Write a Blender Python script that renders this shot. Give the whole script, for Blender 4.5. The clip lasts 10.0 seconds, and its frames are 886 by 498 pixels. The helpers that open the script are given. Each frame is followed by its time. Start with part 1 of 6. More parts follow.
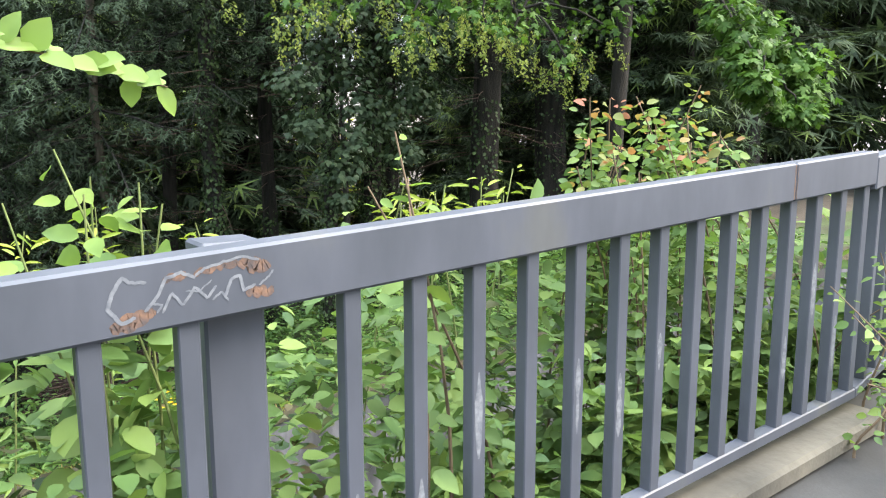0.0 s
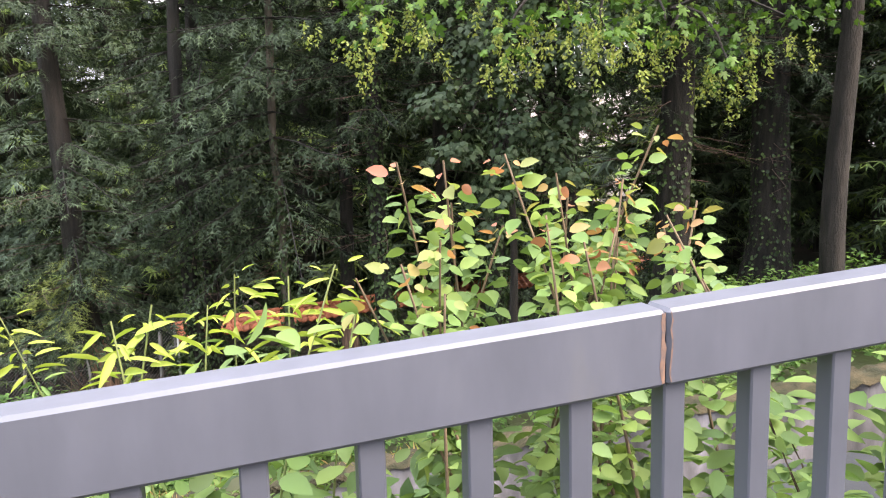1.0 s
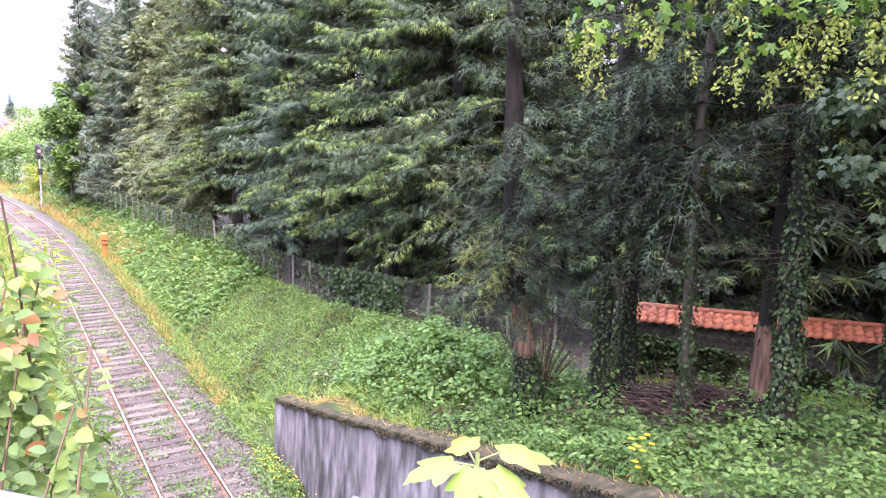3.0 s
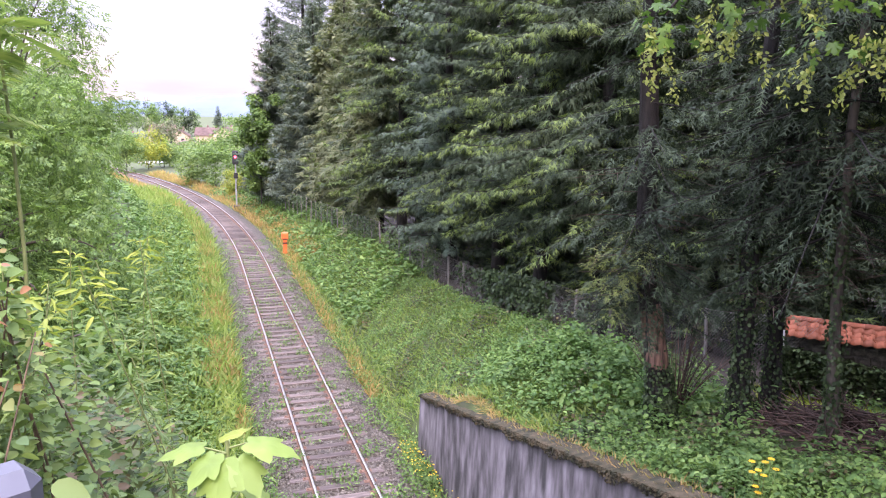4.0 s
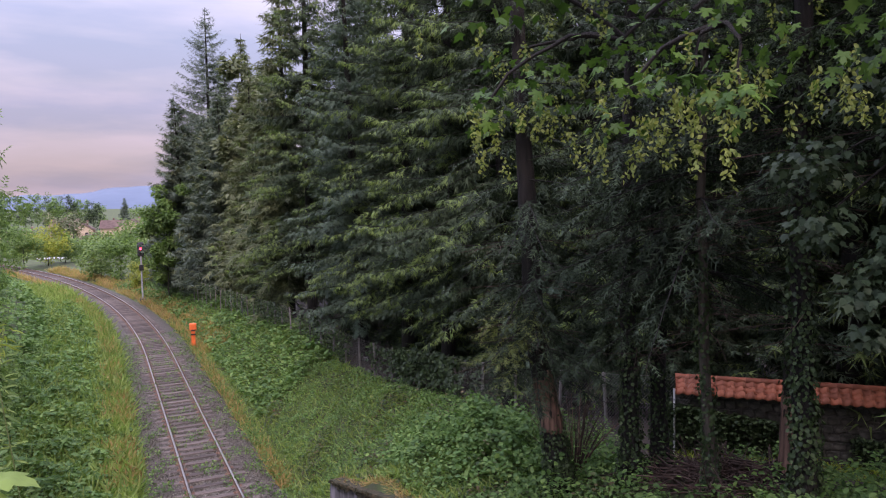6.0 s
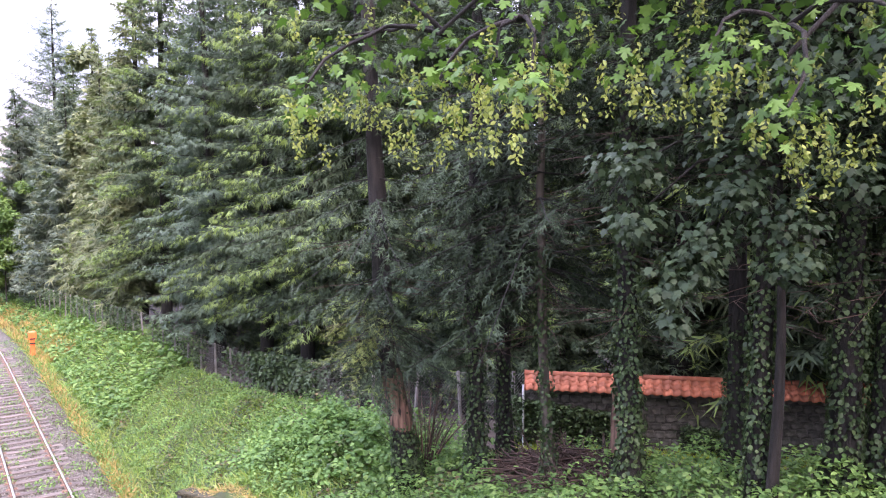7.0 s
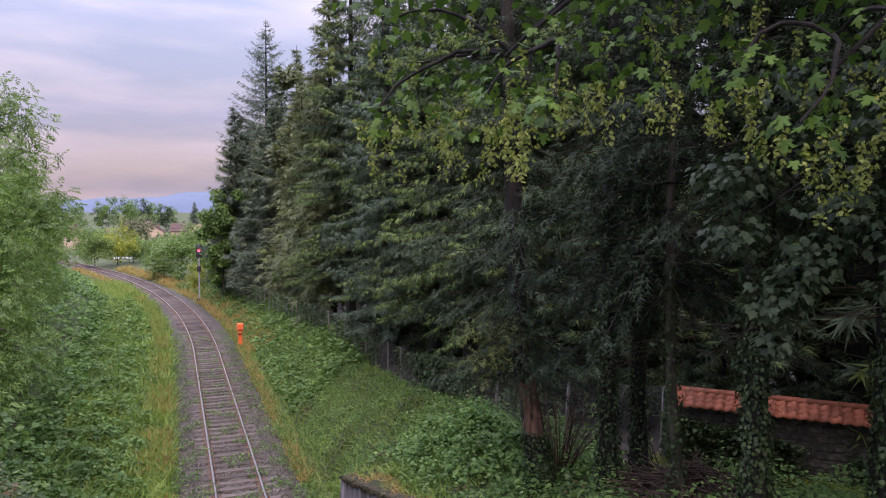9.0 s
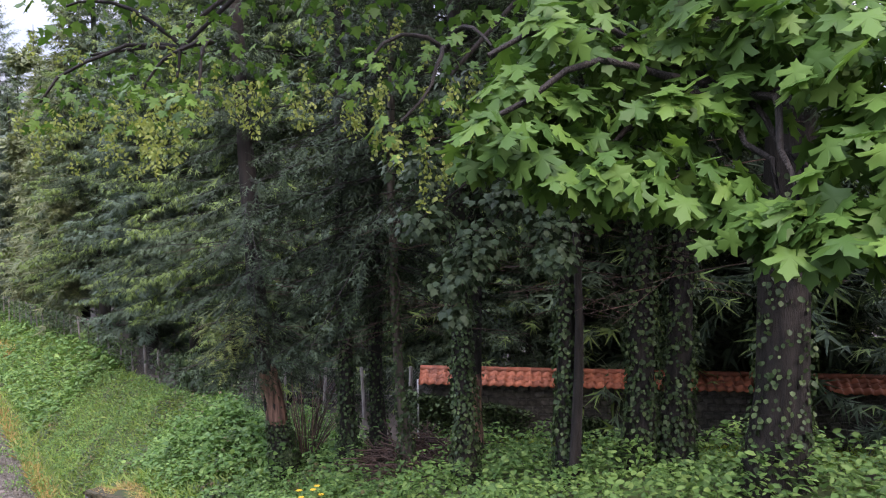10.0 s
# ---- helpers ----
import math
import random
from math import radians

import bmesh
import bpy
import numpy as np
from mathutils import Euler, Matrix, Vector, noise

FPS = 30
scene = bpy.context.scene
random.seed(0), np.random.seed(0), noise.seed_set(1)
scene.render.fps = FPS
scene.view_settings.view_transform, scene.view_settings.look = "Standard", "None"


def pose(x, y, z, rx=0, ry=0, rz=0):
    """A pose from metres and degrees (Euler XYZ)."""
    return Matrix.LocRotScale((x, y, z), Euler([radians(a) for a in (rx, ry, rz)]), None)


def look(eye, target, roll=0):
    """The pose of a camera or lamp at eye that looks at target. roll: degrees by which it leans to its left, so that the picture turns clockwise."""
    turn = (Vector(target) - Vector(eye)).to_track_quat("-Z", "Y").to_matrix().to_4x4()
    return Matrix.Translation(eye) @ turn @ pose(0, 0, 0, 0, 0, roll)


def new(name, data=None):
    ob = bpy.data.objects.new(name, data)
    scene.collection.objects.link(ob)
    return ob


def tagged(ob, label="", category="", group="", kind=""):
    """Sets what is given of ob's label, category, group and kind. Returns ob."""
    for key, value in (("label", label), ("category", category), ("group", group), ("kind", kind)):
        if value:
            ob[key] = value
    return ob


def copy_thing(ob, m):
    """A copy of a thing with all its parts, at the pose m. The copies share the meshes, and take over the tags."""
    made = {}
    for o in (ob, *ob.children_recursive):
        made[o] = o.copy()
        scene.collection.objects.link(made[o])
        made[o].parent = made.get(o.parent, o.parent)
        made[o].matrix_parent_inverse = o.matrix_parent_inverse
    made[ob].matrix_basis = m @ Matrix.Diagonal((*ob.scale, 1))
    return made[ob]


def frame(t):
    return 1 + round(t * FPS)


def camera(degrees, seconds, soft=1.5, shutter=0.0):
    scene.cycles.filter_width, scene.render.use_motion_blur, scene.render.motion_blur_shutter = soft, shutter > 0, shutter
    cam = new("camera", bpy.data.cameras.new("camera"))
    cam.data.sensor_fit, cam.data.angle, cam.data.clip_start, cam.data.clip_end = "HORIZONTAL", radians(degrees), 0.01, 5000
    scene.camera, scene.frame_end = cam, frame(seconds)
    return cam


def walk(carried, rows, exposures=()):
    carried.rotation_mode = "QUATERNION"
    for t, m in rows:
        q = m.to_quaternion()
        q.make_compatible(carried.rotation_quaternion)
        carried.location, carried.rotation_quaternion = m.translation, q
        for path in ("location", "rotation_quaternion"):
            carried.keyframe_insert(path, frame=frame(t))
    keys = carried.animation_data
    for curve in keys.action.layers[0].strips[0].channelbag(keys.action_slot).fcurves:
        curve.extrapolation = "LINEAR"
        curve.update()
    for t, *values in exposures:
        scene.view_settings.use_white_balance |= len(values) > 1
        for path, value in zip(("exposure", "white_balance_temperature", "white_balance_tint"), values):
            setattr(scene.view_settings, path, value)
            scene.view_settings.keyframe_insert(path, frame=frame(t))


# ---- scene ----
cam = camera(62.3, 10.0, soft=1.1)
PATH = [
    (0, (-6.941, 2.22, 8.848), (-4.976, 2.002, 8.544), -0.1),
    (0.5, (-6.369, 1.571, 8.939), (-4.39, 1.593, 8.649), 0.7),
    (1, (-5.857, 0.891, 9.019), (-3.93, 1.352, 8.745), -1.6),
    (1.5, (-5.336, 0.309, 9.236), (-3.608, 1.286, 8.994), -2.9),
    (2, (-4.882, -0.215, 9.279), (-3.383, 1.088, 9.041), 0.1),
    (2.5, (-4.402, -0.68, 9.262), (-3.129, 0.838, 8.99), 1.9),
    (3, (-3.957, -1.104, 9.269), (-2.903, 0.559, 8.919), 2.3),
    (3.2, (-3.82, -1.261, 9.265), (-2.873, 0.461, 8.893), 1.9),
    (4.3, (-3.204, -1.647, 9.369), (-2.64, 0.24, 9.026), 0.9),
    (4.5, (-3.164, -1.736, 9.372), (-2.63, 0.162, 9.036), 0.6),
    (5, (-3.094, -1.878, 9.371), (-2.578, 0.028, 9.05), 0.2),
    (5.5, (-3.082, -1.962, 9.343), (-2.552, -0.049, 9.097), -0.2),
    (6, (-3.001, -2.071, 9.324), (-2.155, -0.264, 9.186), -1.0),
    (6.2, (-2.946, -2.154, 9.302), (-1.949, -0.424, 9.192), -0.6),
    (7.3, (-2.558, -2.35, 9.17), (-1.408, -0.72, 9.041), 0.0),
    (7.5, (-2.518, -2.451, 9.178), (-1.461, -0.758, 9.047), 0.2),
    (8, (-2.366, -2.618, 9.185), (-1.594, -0.777, 9.07), 0.5),
    (8.5, (-2.16, -2.803, 9.218), (-1.476, -0.926, 9.116), 0.3),
    (9, (-1.957, -3.089, 9.231), (-1.265, -1.216, 9.123), 0.3),
    (9.5, (-1.704, -3.445, 9.213), (-0.814, -1.657, 9.108), 0.1),
    (10, (-1.383, -3.876, 9.201), (-0.18, -2.284, 9.074), -0.6),
]
EXPOSURES = [(0.0, 2.0, 7600, 8), (0.5, 2.25, 7900, 14), (1.0, 2.25, 8200, 20), (1.5, 2.55, 7650, 28), (2.0, 2.75, 7100, 36), (2.5, 2.82, 6900, 40), (3.2, 2.35, 6900, 39), (4.4, 1.62, 6900, 38), (5.2, 1.15, 6900, 38), (6.2, 0.55, 6900, 38), (7.3, 2.65, 6800, 40), (8.0, 1.86, 6800, 38), (8.6, 0.68, 6900, 37), (9.6, 0.6, 7000, 34), (10.0, 1.45, 7000, 30)]
walk(cam, [(t, look(eye, target, roll)) for t, eye, target, roll in PATH], EXPOSURES)

# ---- world, sun, exposure ----
world = bpy.data.worlds.new("world")
scene.world = world
world.use_nodes = True
wn, wl = world.node_tree.nodes, world.node_tree.links
sky = wn.new("ShaderNodeTexSky")
sky.sky_type, sky.sun_disc, sky.sun_elevation, sky.sun_rotation = "NISHITA", False, radians(46), radians(190)
sky.air_density, sky.dust_density = 1.2, 2.0
wtc = wn.new("ShaderNodeTexCoord")
wmap = wn.new("ShaderNodeMapping")
wmap.inputs["Scale"].default_value = (1.2, 1.2, 6.0)
wl.new(wtc.outputs["Generated"], wmap.inputs["Vector"])
wno = wn.new("ShaderNodeTexNoise")
wno.inputs["Scale"].default_value, wno.inputs["Detail"].default_value = 2.2, 6.0
wl.new(wmap.outputs["Vector"], wno.inputs["Vector"])
wra = wn.new("ShaderNodeValToRGB")
wra.color_ramp.elements[0].position, wra.color_ramp.elements[1].position = 0.36, 0.62
wra.color_ramp.elements[0].color = (0.6, 0.6, 0.6, 1)
wl.new(wno.outputs["Fac"], wra.inputs["Fac"])
wmx = wn.new("ShaderNodeMixRGB")
# cloud colour: warm and pinkish low down, bluish grey above
wsp = wn.new("ShaderNodeSeparateXYZ")
wl.new(wtc.outputs["Generated"], wsp.inputs[0])
wcl = wn.new("ShaderNodeValToRGB")
wcl.color_ramp.elements.new(0.09)
for _e, (_p, _c) in zip(wcl.color_ramp.elements, ((0.02, (0.97, 0.94, 0.97, 1)), (0.09, (0.74, 0.79, 0.86, 1)), (0.2, (0.60, 0.71, 0.82, 1)))):
    _e.position, _e.color = _p, _c
wl.new(wsp.outputs["Z"], wcl.inputs["Fac"])
wsc = wn.new("ShaderNodeMixRGB")
wsc.blend_type, wsc.inputs[0].default_value, wsc.inputs[2].default_value = "MULTIPLY", 1.0, (9.6, 9.4, 9.6, 1)
wl.new(wcl.outputs["Color"], wsc.inputs[1])
wno2 = wn.new("ShaderNodeTexNoise")
wno2.inputs["Scale"].default_value, wno2.inputs["Detail"].default_value = 3.1, 5.0
wl.new(wmap.outputs["Vector"], wno2.inputs["Vector"])
wr2 = wn.new("ShaderNodeValToRGB")
wr2.color_ramp.elements[0].position, wr2.color_ramp.elements[1].position = 0.40, 0.60
wr2.color_ramp.elements[0].color, wr2.color_ramp.elements[1].color = (0.72, 0.80, 0.92, 1), (1.06, 1.03, 1.05, 1)
wl.new(wno2.outputs["Fac"], wr2.inputs["Fac"])
wtw = wn.new("ShaderNodeMixRGB")
wtw.blend_type, wtw.inputs[0].default_value = "MULTIPLY", 1.0
wl.new(wsc.outputs["Color"], wtw.inputs[1])
wl.new(wr2.outputs["Color"], wtw.inputs[2])
wl.new(wtw.outputs["Color"], wmx.inputs[2])
# an overcast sky is brightest overhead
wpw, wma = wn.new("ShaderNodeMath"), wn.new("ShaderNodeMath")
wpw.operation, wma.operation = "POWER", "MULTIPLY_ADD"
wpw.inputs[1].default_value, wma.inputs[1].default_value, wma.inputs[2].default_value = 1.5, 2.7, 0.30
wpw.use_clamp = True
wl.new(wsp.outputs["Z"], wpw.inputs[0])
wl.new(wpw.outputs[0], wma.inputs[0])
wov = wn.new("ShaderNodeMixRGB")
wov.blend_type, wov.inputs[0].default_value = "MULTIPLY", 1.0
wl.new(wmx.outputs["Color"], wov.inputs[1])
wl.new(wma.outputs[0], wov.inputs[2])
wl.new(wra.outputs["Color"], wmx.inputs[0])
wl.new(sky.outputs["Color"], wmx.inputs[1])
wl.new(wov.outputs["Color"], wn["Background"].inputs["Color"])
wn["Background"].inputs["Strength"].default_value = 0.15

sun = new("sun", bpy.data.lights.new("sun", "SUN"))
sun.data.energy, sun.data.angle, sun.data.color = 1.5, radians(28), (1.0, 0.94, 0.87)
sun.matrix_world = look((-7, -22, 34), (0, 12, 0))

# ---- materials ----
def nodes_of(name):
    m = bpy.data.materials.new(name)
    m.use_nodes = True
    nt = m.node_tree
    return m, nt, nt.nodes, nt.links, nt.nodes["Principled BSDF"]


def ramp(nt, fac, stops):
    r = nt.nodes.new("ShaderNodeValToRGB")
    e = r.color_ramp.elements
    while len(e) < len(stops):
        e.new(0.5)
    for el, (p, c) in zip(e, stops):
        el.position, el.color = p, (*c, 1)
    nt.links.new(fac, r.inputs["Fac"])
    return r.outputs["Color"]


def noise_fac(nt, scale, detail=4.0, stretch=(1, 1, 1), coord="Object"):
    tc, mp, no = nt.nodes.new("ShaderNodeTexCoord"), nt.nodes.new("ShaderNodeMapping"), nt.nodes.new("ShaderNodeTexNoise")
    mp.inputs["Scale"].default_value = stretch
    no.inputs["Scale"].default_value, no.inputs["Detail"].default_value = scale, detail
    nt.links.new(tc.outputs[coord], mp.inputs["Vector"])
    nt.links.new(mp.outputs["Vector"], no.inputs["Vector"])
    return no.outputs["Fac"]


def blend(nt, a, b, fac, mode="MIX"):
    m = nt.nodes.new("ShaderNodeMixRGB")
    m.blend_type = mode
    for sock, v in ((m.inputs[0], fac), (m.inputs[1], a), (m.inputs[2], b)):
        if isinstance(v, (int, float)):
            sock.default_value = v
        elif isinstance(v, tuple):
            sock.default_value = (*v, 1)
        else:
            nt.links.new(v, sock)
    return m.outputs[0]


def bump(nt, bs, height, strength=0.4, dist=0.01):
    b = nt.nodes.new("ShaderNodeBump")
    b.inputs["Strength"].default_value, b.inputs["Distance"].default_value = strength, dist
    nt.links.new(height, b.inputs["Height"])
    nt.links.new(b.outputs["Normal"], bs.inputs["Normal"])


def surface(name, c1, c2, scale=3.0, fine=40.0, rough=0.8, metal=0.0, bumpy=0.3, stretch=(1, 1, 1), dist=0.01, coord="Object", stops=None, per_object=0.0):
    m, nt, n, l, bs = nodes_of(name)
    big, small = noise_fac(nt, scale, 5.0, stretch, coord), noise_fac(nt, fine, 3.0, stretch, coord)
    col = ramp(nt, big, stops or ((0.35, c1), (0.68, c2)))
    col = blend(nt, col, blend(nt, (0.72, 0.72, 0.72), (1.2, 1.2, 1.2), small), 0.55, "MULTIPLY")
    if per_object:
        oi = n.new("ShaderNodeObjectInfo")
        g = ramp(nt, oi.outputs["Random"], ((0.0, (1 - per_object,) * 3), (1.0, (1 + per_object,) * 3)))
        col = blend(nt, col, g, 1.0, "MULTIPLY")
    l.new(col, bs.inputs["Base Color"])
    bs.inputs["Roughness"].default_value, bs.inputs["Metallic"].default_value = rough, metal
    if bumpy:
        bump(nt, bs, small, bumpy, dist)
    return m


def leafy(name, stops, rough=0.5, through_light=0.35, patch=0.35, tint=(1.14, 0.94, 1.22)):
    """Leaves: colour varies from leaf to leaf and over patches of some metres; light passes through."""
    m, nt, n, l, bs = nodes_of(name)
    geo = n.new("ShaderNodeNewGeometry")
    k = len(stops) - 1
    col = ramp(nt, geo.outputs["Random Per Island"], [(i / k, tuple(a * b for a, b in zip(c, tint))) for i, c in enumerate(stops)])
    col = blend(nt, col, ramp(nt, noise_fac(nt, patch, 3.0), ((0.3, (0.62, 0.66, 0.62)), (0.7, (1.25, 1.22, 1.1)))), 0.8, "MULTIPLY")
    l.new(col, bs.inputs["Base Color"])
    bs.inputs["Roughness"].default_value, bs.inputs["Specular IOR Level"].default_value = rough, 0.22
    tr = n.new("ShaderNodeBsdfTranslucent")
    l.new(blend(nt, col, (1.1, 1.15, 0.7), 1.0, "MULTIPLY"), tr.inputs["Color"])
    mx = n.new("ShaderNodeMixShader")
    mx.inputs[0].default_value = through_light
    l.new(bs.outputs[0], mx.inputs[1])
    l.new(tr.outputs[0], mx.inputs[2])
    l.new(mx.outputs[0], n["Material Output"].inputs["Surface"])
    return m


M_ground = surface("earth_and_grass", (0.05, 0.07, 0.02), (0.10, 0.13, 0.04), 0.8, 25, 0.95, dist=0.03,
                   stops=((0.3, (0.045, 0.04, 0.025)), (0.5, (0.05, 0.075, 0.022)), (0.72, (0.09, 0.13, 0.035))))
# needle litter; its brown is darkened to carry the wood's deep shade
M_litter = surface("brown_needle_litter", (0.03, 0.024, 0.018), (0.085, 0.066, 0.05), 0.9, 30, 0.97, dist=0.03)
M_ballast = surface("ballast_stone", (0.036, 0.033, 0.026), (0.125, 0.114, 0.093), 9.0, 26, 0.95, dist=0.05, bumpy=1.0)
M_stone = surface("crushed_stone", (0.045, 0.041, 0.034), (0.22, 0.203, 0.17), 14.0, 60, 0.9)
M_sleeper = surface("weathered_sleeper_wood", (0.055, 0.045, 0.04), (0.16, 0.132, 0.118), 3.0, 30, 0.9, stretch=(0.6, 9, 9), per_object=0.4)
M_rust = surface("rusty_rail_side", (0.10, 0.055, 0.035), (0.19, 0.11, 0.075), 6, 50, 0.85)
M_steel = surface("worn_rail_top", (0.52, 0.50, 0.50), (0.66, 0.64, 0.64), 3, 30, 0.32, metal=0.9, bumpy=0.05)
M_paint = surface("anthracite_painted_steel", (0.08, 0.09, 0.12), (0.145, 0.15, 0.175), 5.0, 30, 0.45, bumpy=0.06, dist=0.002, stretch=(1, 1, 0.35),
                  stops=((0.3, (0.056, 0.062, 0.078)), (0.52, (0.073, 0.079, 0.10)), (0.6, (0.078, 0.084, 0.104)), (0.7, (0.088, 0.091, 0.096))))
M_scrape = surface("scraped_pale_paint", (0.11, 0.118, 0.14), (0.19, 0.20, 0.22), 60, 120, 0.6, bumpy=0.05)
M_rustspot = surface("rust_stain", (0.07, 0.055, 0.055), (0.19, 0.105, 0.07), 60, 90, 0.85, bumpy=0.1)
M_concrete = surface("weathered_concrete", (0.12, 0.115, 0.12), (0.36, 0.34, 0.35), 2.4, 30, 0.92, stretch=(1.6, 1.6, 0.4), bumpy=0.6,
                     stops=((0.34, (0.02, 0.02, 0.019)), (0.5, (0.075, 0.07, 0.072)), (0.72, (0.17, 0.158, 0.168))))
M_kerb = surface("earthy_concrete", (0.05, 0.046, 0.038), (0.14, 0.125, 0.1), 2.5, 30, 0.95, bumpy=0.5)
M_moss = surface("moss_cap", (0.02, 0.024, 0.010), (0.085, 0.066, 0.036), 5.0, 40, 0.98, bumpy=0.8, dist=0.02)
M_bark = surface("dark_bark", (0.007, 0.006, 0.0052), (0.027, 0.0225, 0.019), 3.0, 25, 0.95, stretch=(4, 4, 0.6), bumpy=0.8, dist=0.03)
M_bark_red = surface("reddish_stripped_bark", (0.045, 0.027, 0.021), (0.29, 0.165, 0.12), 3.0, 25, 0.9, stretch=(5, 5, 0.5), bumpy=0.6, dist=0.02)
M_brush = surface("dead_branches", (0.035, 0.023, 0.018), (0.11, 0.066, 0.05), 4.0, 25, 0.92, bumpy=0.3)
M_bark_pale = surface("grey_brown_bark", (0.05, 0.042, 0.033), (0.12, 0.10, 0.08), 3.0, 25, 0.95, stretch=(4, 4, 0.6), bumpy=0.7, dist=0.02)
M_tile = surface("orange_clay_tile", (0.42, 0.13, 0.06), (0.62, 0.24, 0.13), 1.2, 25, 0.75, per_object=0.28,
                 stops=((0.25, (0.14, 0.042, 0.024)), (0.5, (0.29, 0.085, 0.038)), (0.8, (0.36, 0.17, 0.115))))
M_masonry = surface("grey_rubble_masonry", (0.045, 0.044, 0.037), (0.12, 0.112, 0.096), 2.0, 20, 0.95, bumpy=0.6, dist=0.03, per_object=0.3)
M_mortar = surface("mortar", (0.04, 0.038, 0.033), (0.09, 0.084, 0.074), 3.0, 40, 0.95)
M_orange = surface("orange_plastic", (0.75, 0.13, 0.03), (0.85, 0.18, 0.05), 3, 40, 0.5, bumpy=0.0)
M_white = surface("white_plastic", (0.62, 0.62, 0.62), (0.76, 0.76, 0.75), 3, 40, 0.45, bumpy=0.0)
M_black = surface("matt_black_metal", (0.012, 0.012, 0.014), (0.03, 0.03, 0.032), 3, 40, 0.6, bumpy=0.0)
M_grey = surface("galvanised_grey", (0.25, 0.25, 0.26), (0.38, 0.38, 0.39), 3, 40, 0.55, bumpy=0.05)
M_wire = surface("galvanised_wire", (0.14, 0.13, 0.12), (0.24, 0.225, 0.21), 3, 40, 0.8, bumpy=0.05)
M_post = surface("weathered_post", (0.12, 0.11, 0.10), (0.22, 0.21, 0.195), 3, 40, 0.85, bumpy=0.1)
M_asphalt = surface("asphalt", (0.04, 0.04, 0.042), (0.07, 0.07, 0.072), 3, 90, 0.95, dist=0.005)
M_needle = leafy("spruce_needles", [(0.027, 0.054, 0.027), (0.05, 0.093, 0.042), (0.076, 0.135, 0.06)], 0.7, 0.22)
M_tips = leafy("spruce_new_shoots", [(0.10, 0.19, 0.055), (0.165, 0.285, 0.075), (0.13, 0.235, 0.06)], 0.6, 0.4)
M_yewtip = leafy("young_yew_needles", [(0.11, 0.17, 0.045), (0.17, 0.25, 0.06), (0.08, 0.13, 0.04)], 0.6, 0.3)
# edge trees' needles, darkened so the wood's shade sits in their colour
M_shaded_needle = leafy("shade_dark_needles", [(0.015, 0.032, 0.015), (0.027, 0.054, 0.024), (0.045, 0.084, 0.036)], 0.7, 0.15)
# pale larch and birch tone, with the far trees' haze put in as well
M_larch = leafy("pale_hazy_larch_needles", [(0.085, 0.13, 0.06), (0.13, 0.19, 0.085), (0.19, 0.26, 0.11)], 0.6, 0.3)
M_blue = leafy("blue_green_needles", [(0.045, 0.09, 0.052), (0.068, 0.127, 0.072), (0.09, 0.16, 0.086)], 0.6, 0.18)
M_broad = leafy("broad_leaves", [(0.075, 0.165, 0.05), (0.12, 0.25, 0.062), (0.17, 0.32, 0.075)], 0.5, 0.45)
M_maple = leafy("maple_leaves", [(0.034, 0.082, 0.02), (0.054, 0.122, 0.028), (0.1, 0.19, 0.042)], 0.5, 0.34, tint=(1.0, 1.0, 0.95))
M_linden = leafy("dull_linden_leaves", [(0.026, 0.058, 0.026), (0.04, 0.083, 0.035), (0.06, 0.11, 0.046)], 0.5, 0.25)
M_samara = leafy("hanging_maple_keys", [(0.15, 0.25, 0.06), (0.21, 0.29, 0.065), (0.12, 0.21, 0.055)], 0.55, 0.4)
M_shrub = leafy("young_shrub_leaves", [(0.075, 0.165, 0.042), (0.115, 0.235, 0.062), (0.18, 0.31, 0.072), (0.095, 0.20, 0.072)], 0.55, 0.38, 0.8)
M_redtip = leafy("red_shoot_leaves", [(0.30, 0.13, 0.07), (0.32, 0.20, 0.08), (0.20, 0.26, 0.07), (0.17, 0.26, 0.07)], 0.5, 0.4)
M_nettle = leafy("nettle_and_bramble", [(0.058, 0.15, 0.04), (0.098, 0.235, 0.056), (0.17, 0.33, 0.08)], 0.55, 0.35, 0.5)
M_yellow = leafy("yellow_green_leaves", [(0.24, 0.34, 0.05), (0.29, 0.36, 0.05), (0.18, 0.32, 0.06)], 0.5, 0.42)
M_bramble = leafy("bramble_leaves", [(0.03, 0.068, 0.024), (0.05, 0.105, 0.034), (0.09, 0.16, 0.05), (0.13, 0.10, 0.05)], 0.5, 0.3, 0.8)
M_young = leafy("pale_young_leaves", [(0.20, 0.33, 0.05), (0.25, 0.36, 0.06)], 0.45, 0.42)
M_sapling = leafy("limp_sapling_leaves", [(0.13, 0.26, 0.055), (0.16, 0.30, 0.06), (0.19, 0.32, 0.06)], 0.5, 0.4, 9.0)
M_thicket = leafy("mixed_thicket_leaves", [(0.04, 0.095, 0.03), (0.075, 0.165, 0.045), (0.12, 0.23, 0.055), (0.055, 0.12, 0.05), (0.14, 0.125, 0.06)], 0.5, 0.32, 1.2)
M_ivy = leafy("ivy_leaves", [(0.02, 0.045, 0.017), (0.036, 0.078, 0.025), (0.075, 0.14, 0.045)], 0.5, 0.12)
M_grass = leafy("long_grass", [(0.12, 0.25, 0.045), (0.18, 0.33, 0.07), (0.25, 0.37, 0.10)], 0.6, 0.45, 0.6)
M_dry = leafy("dry_orange_grass", [(0.40, 0.25, 0.11), (0.46, 0.31, 0.15), (0.32, 0.27, 0.11), (0.24, 0.28, 0.08)], 0.7, 0.4, 0.8, (1, 1, 1))
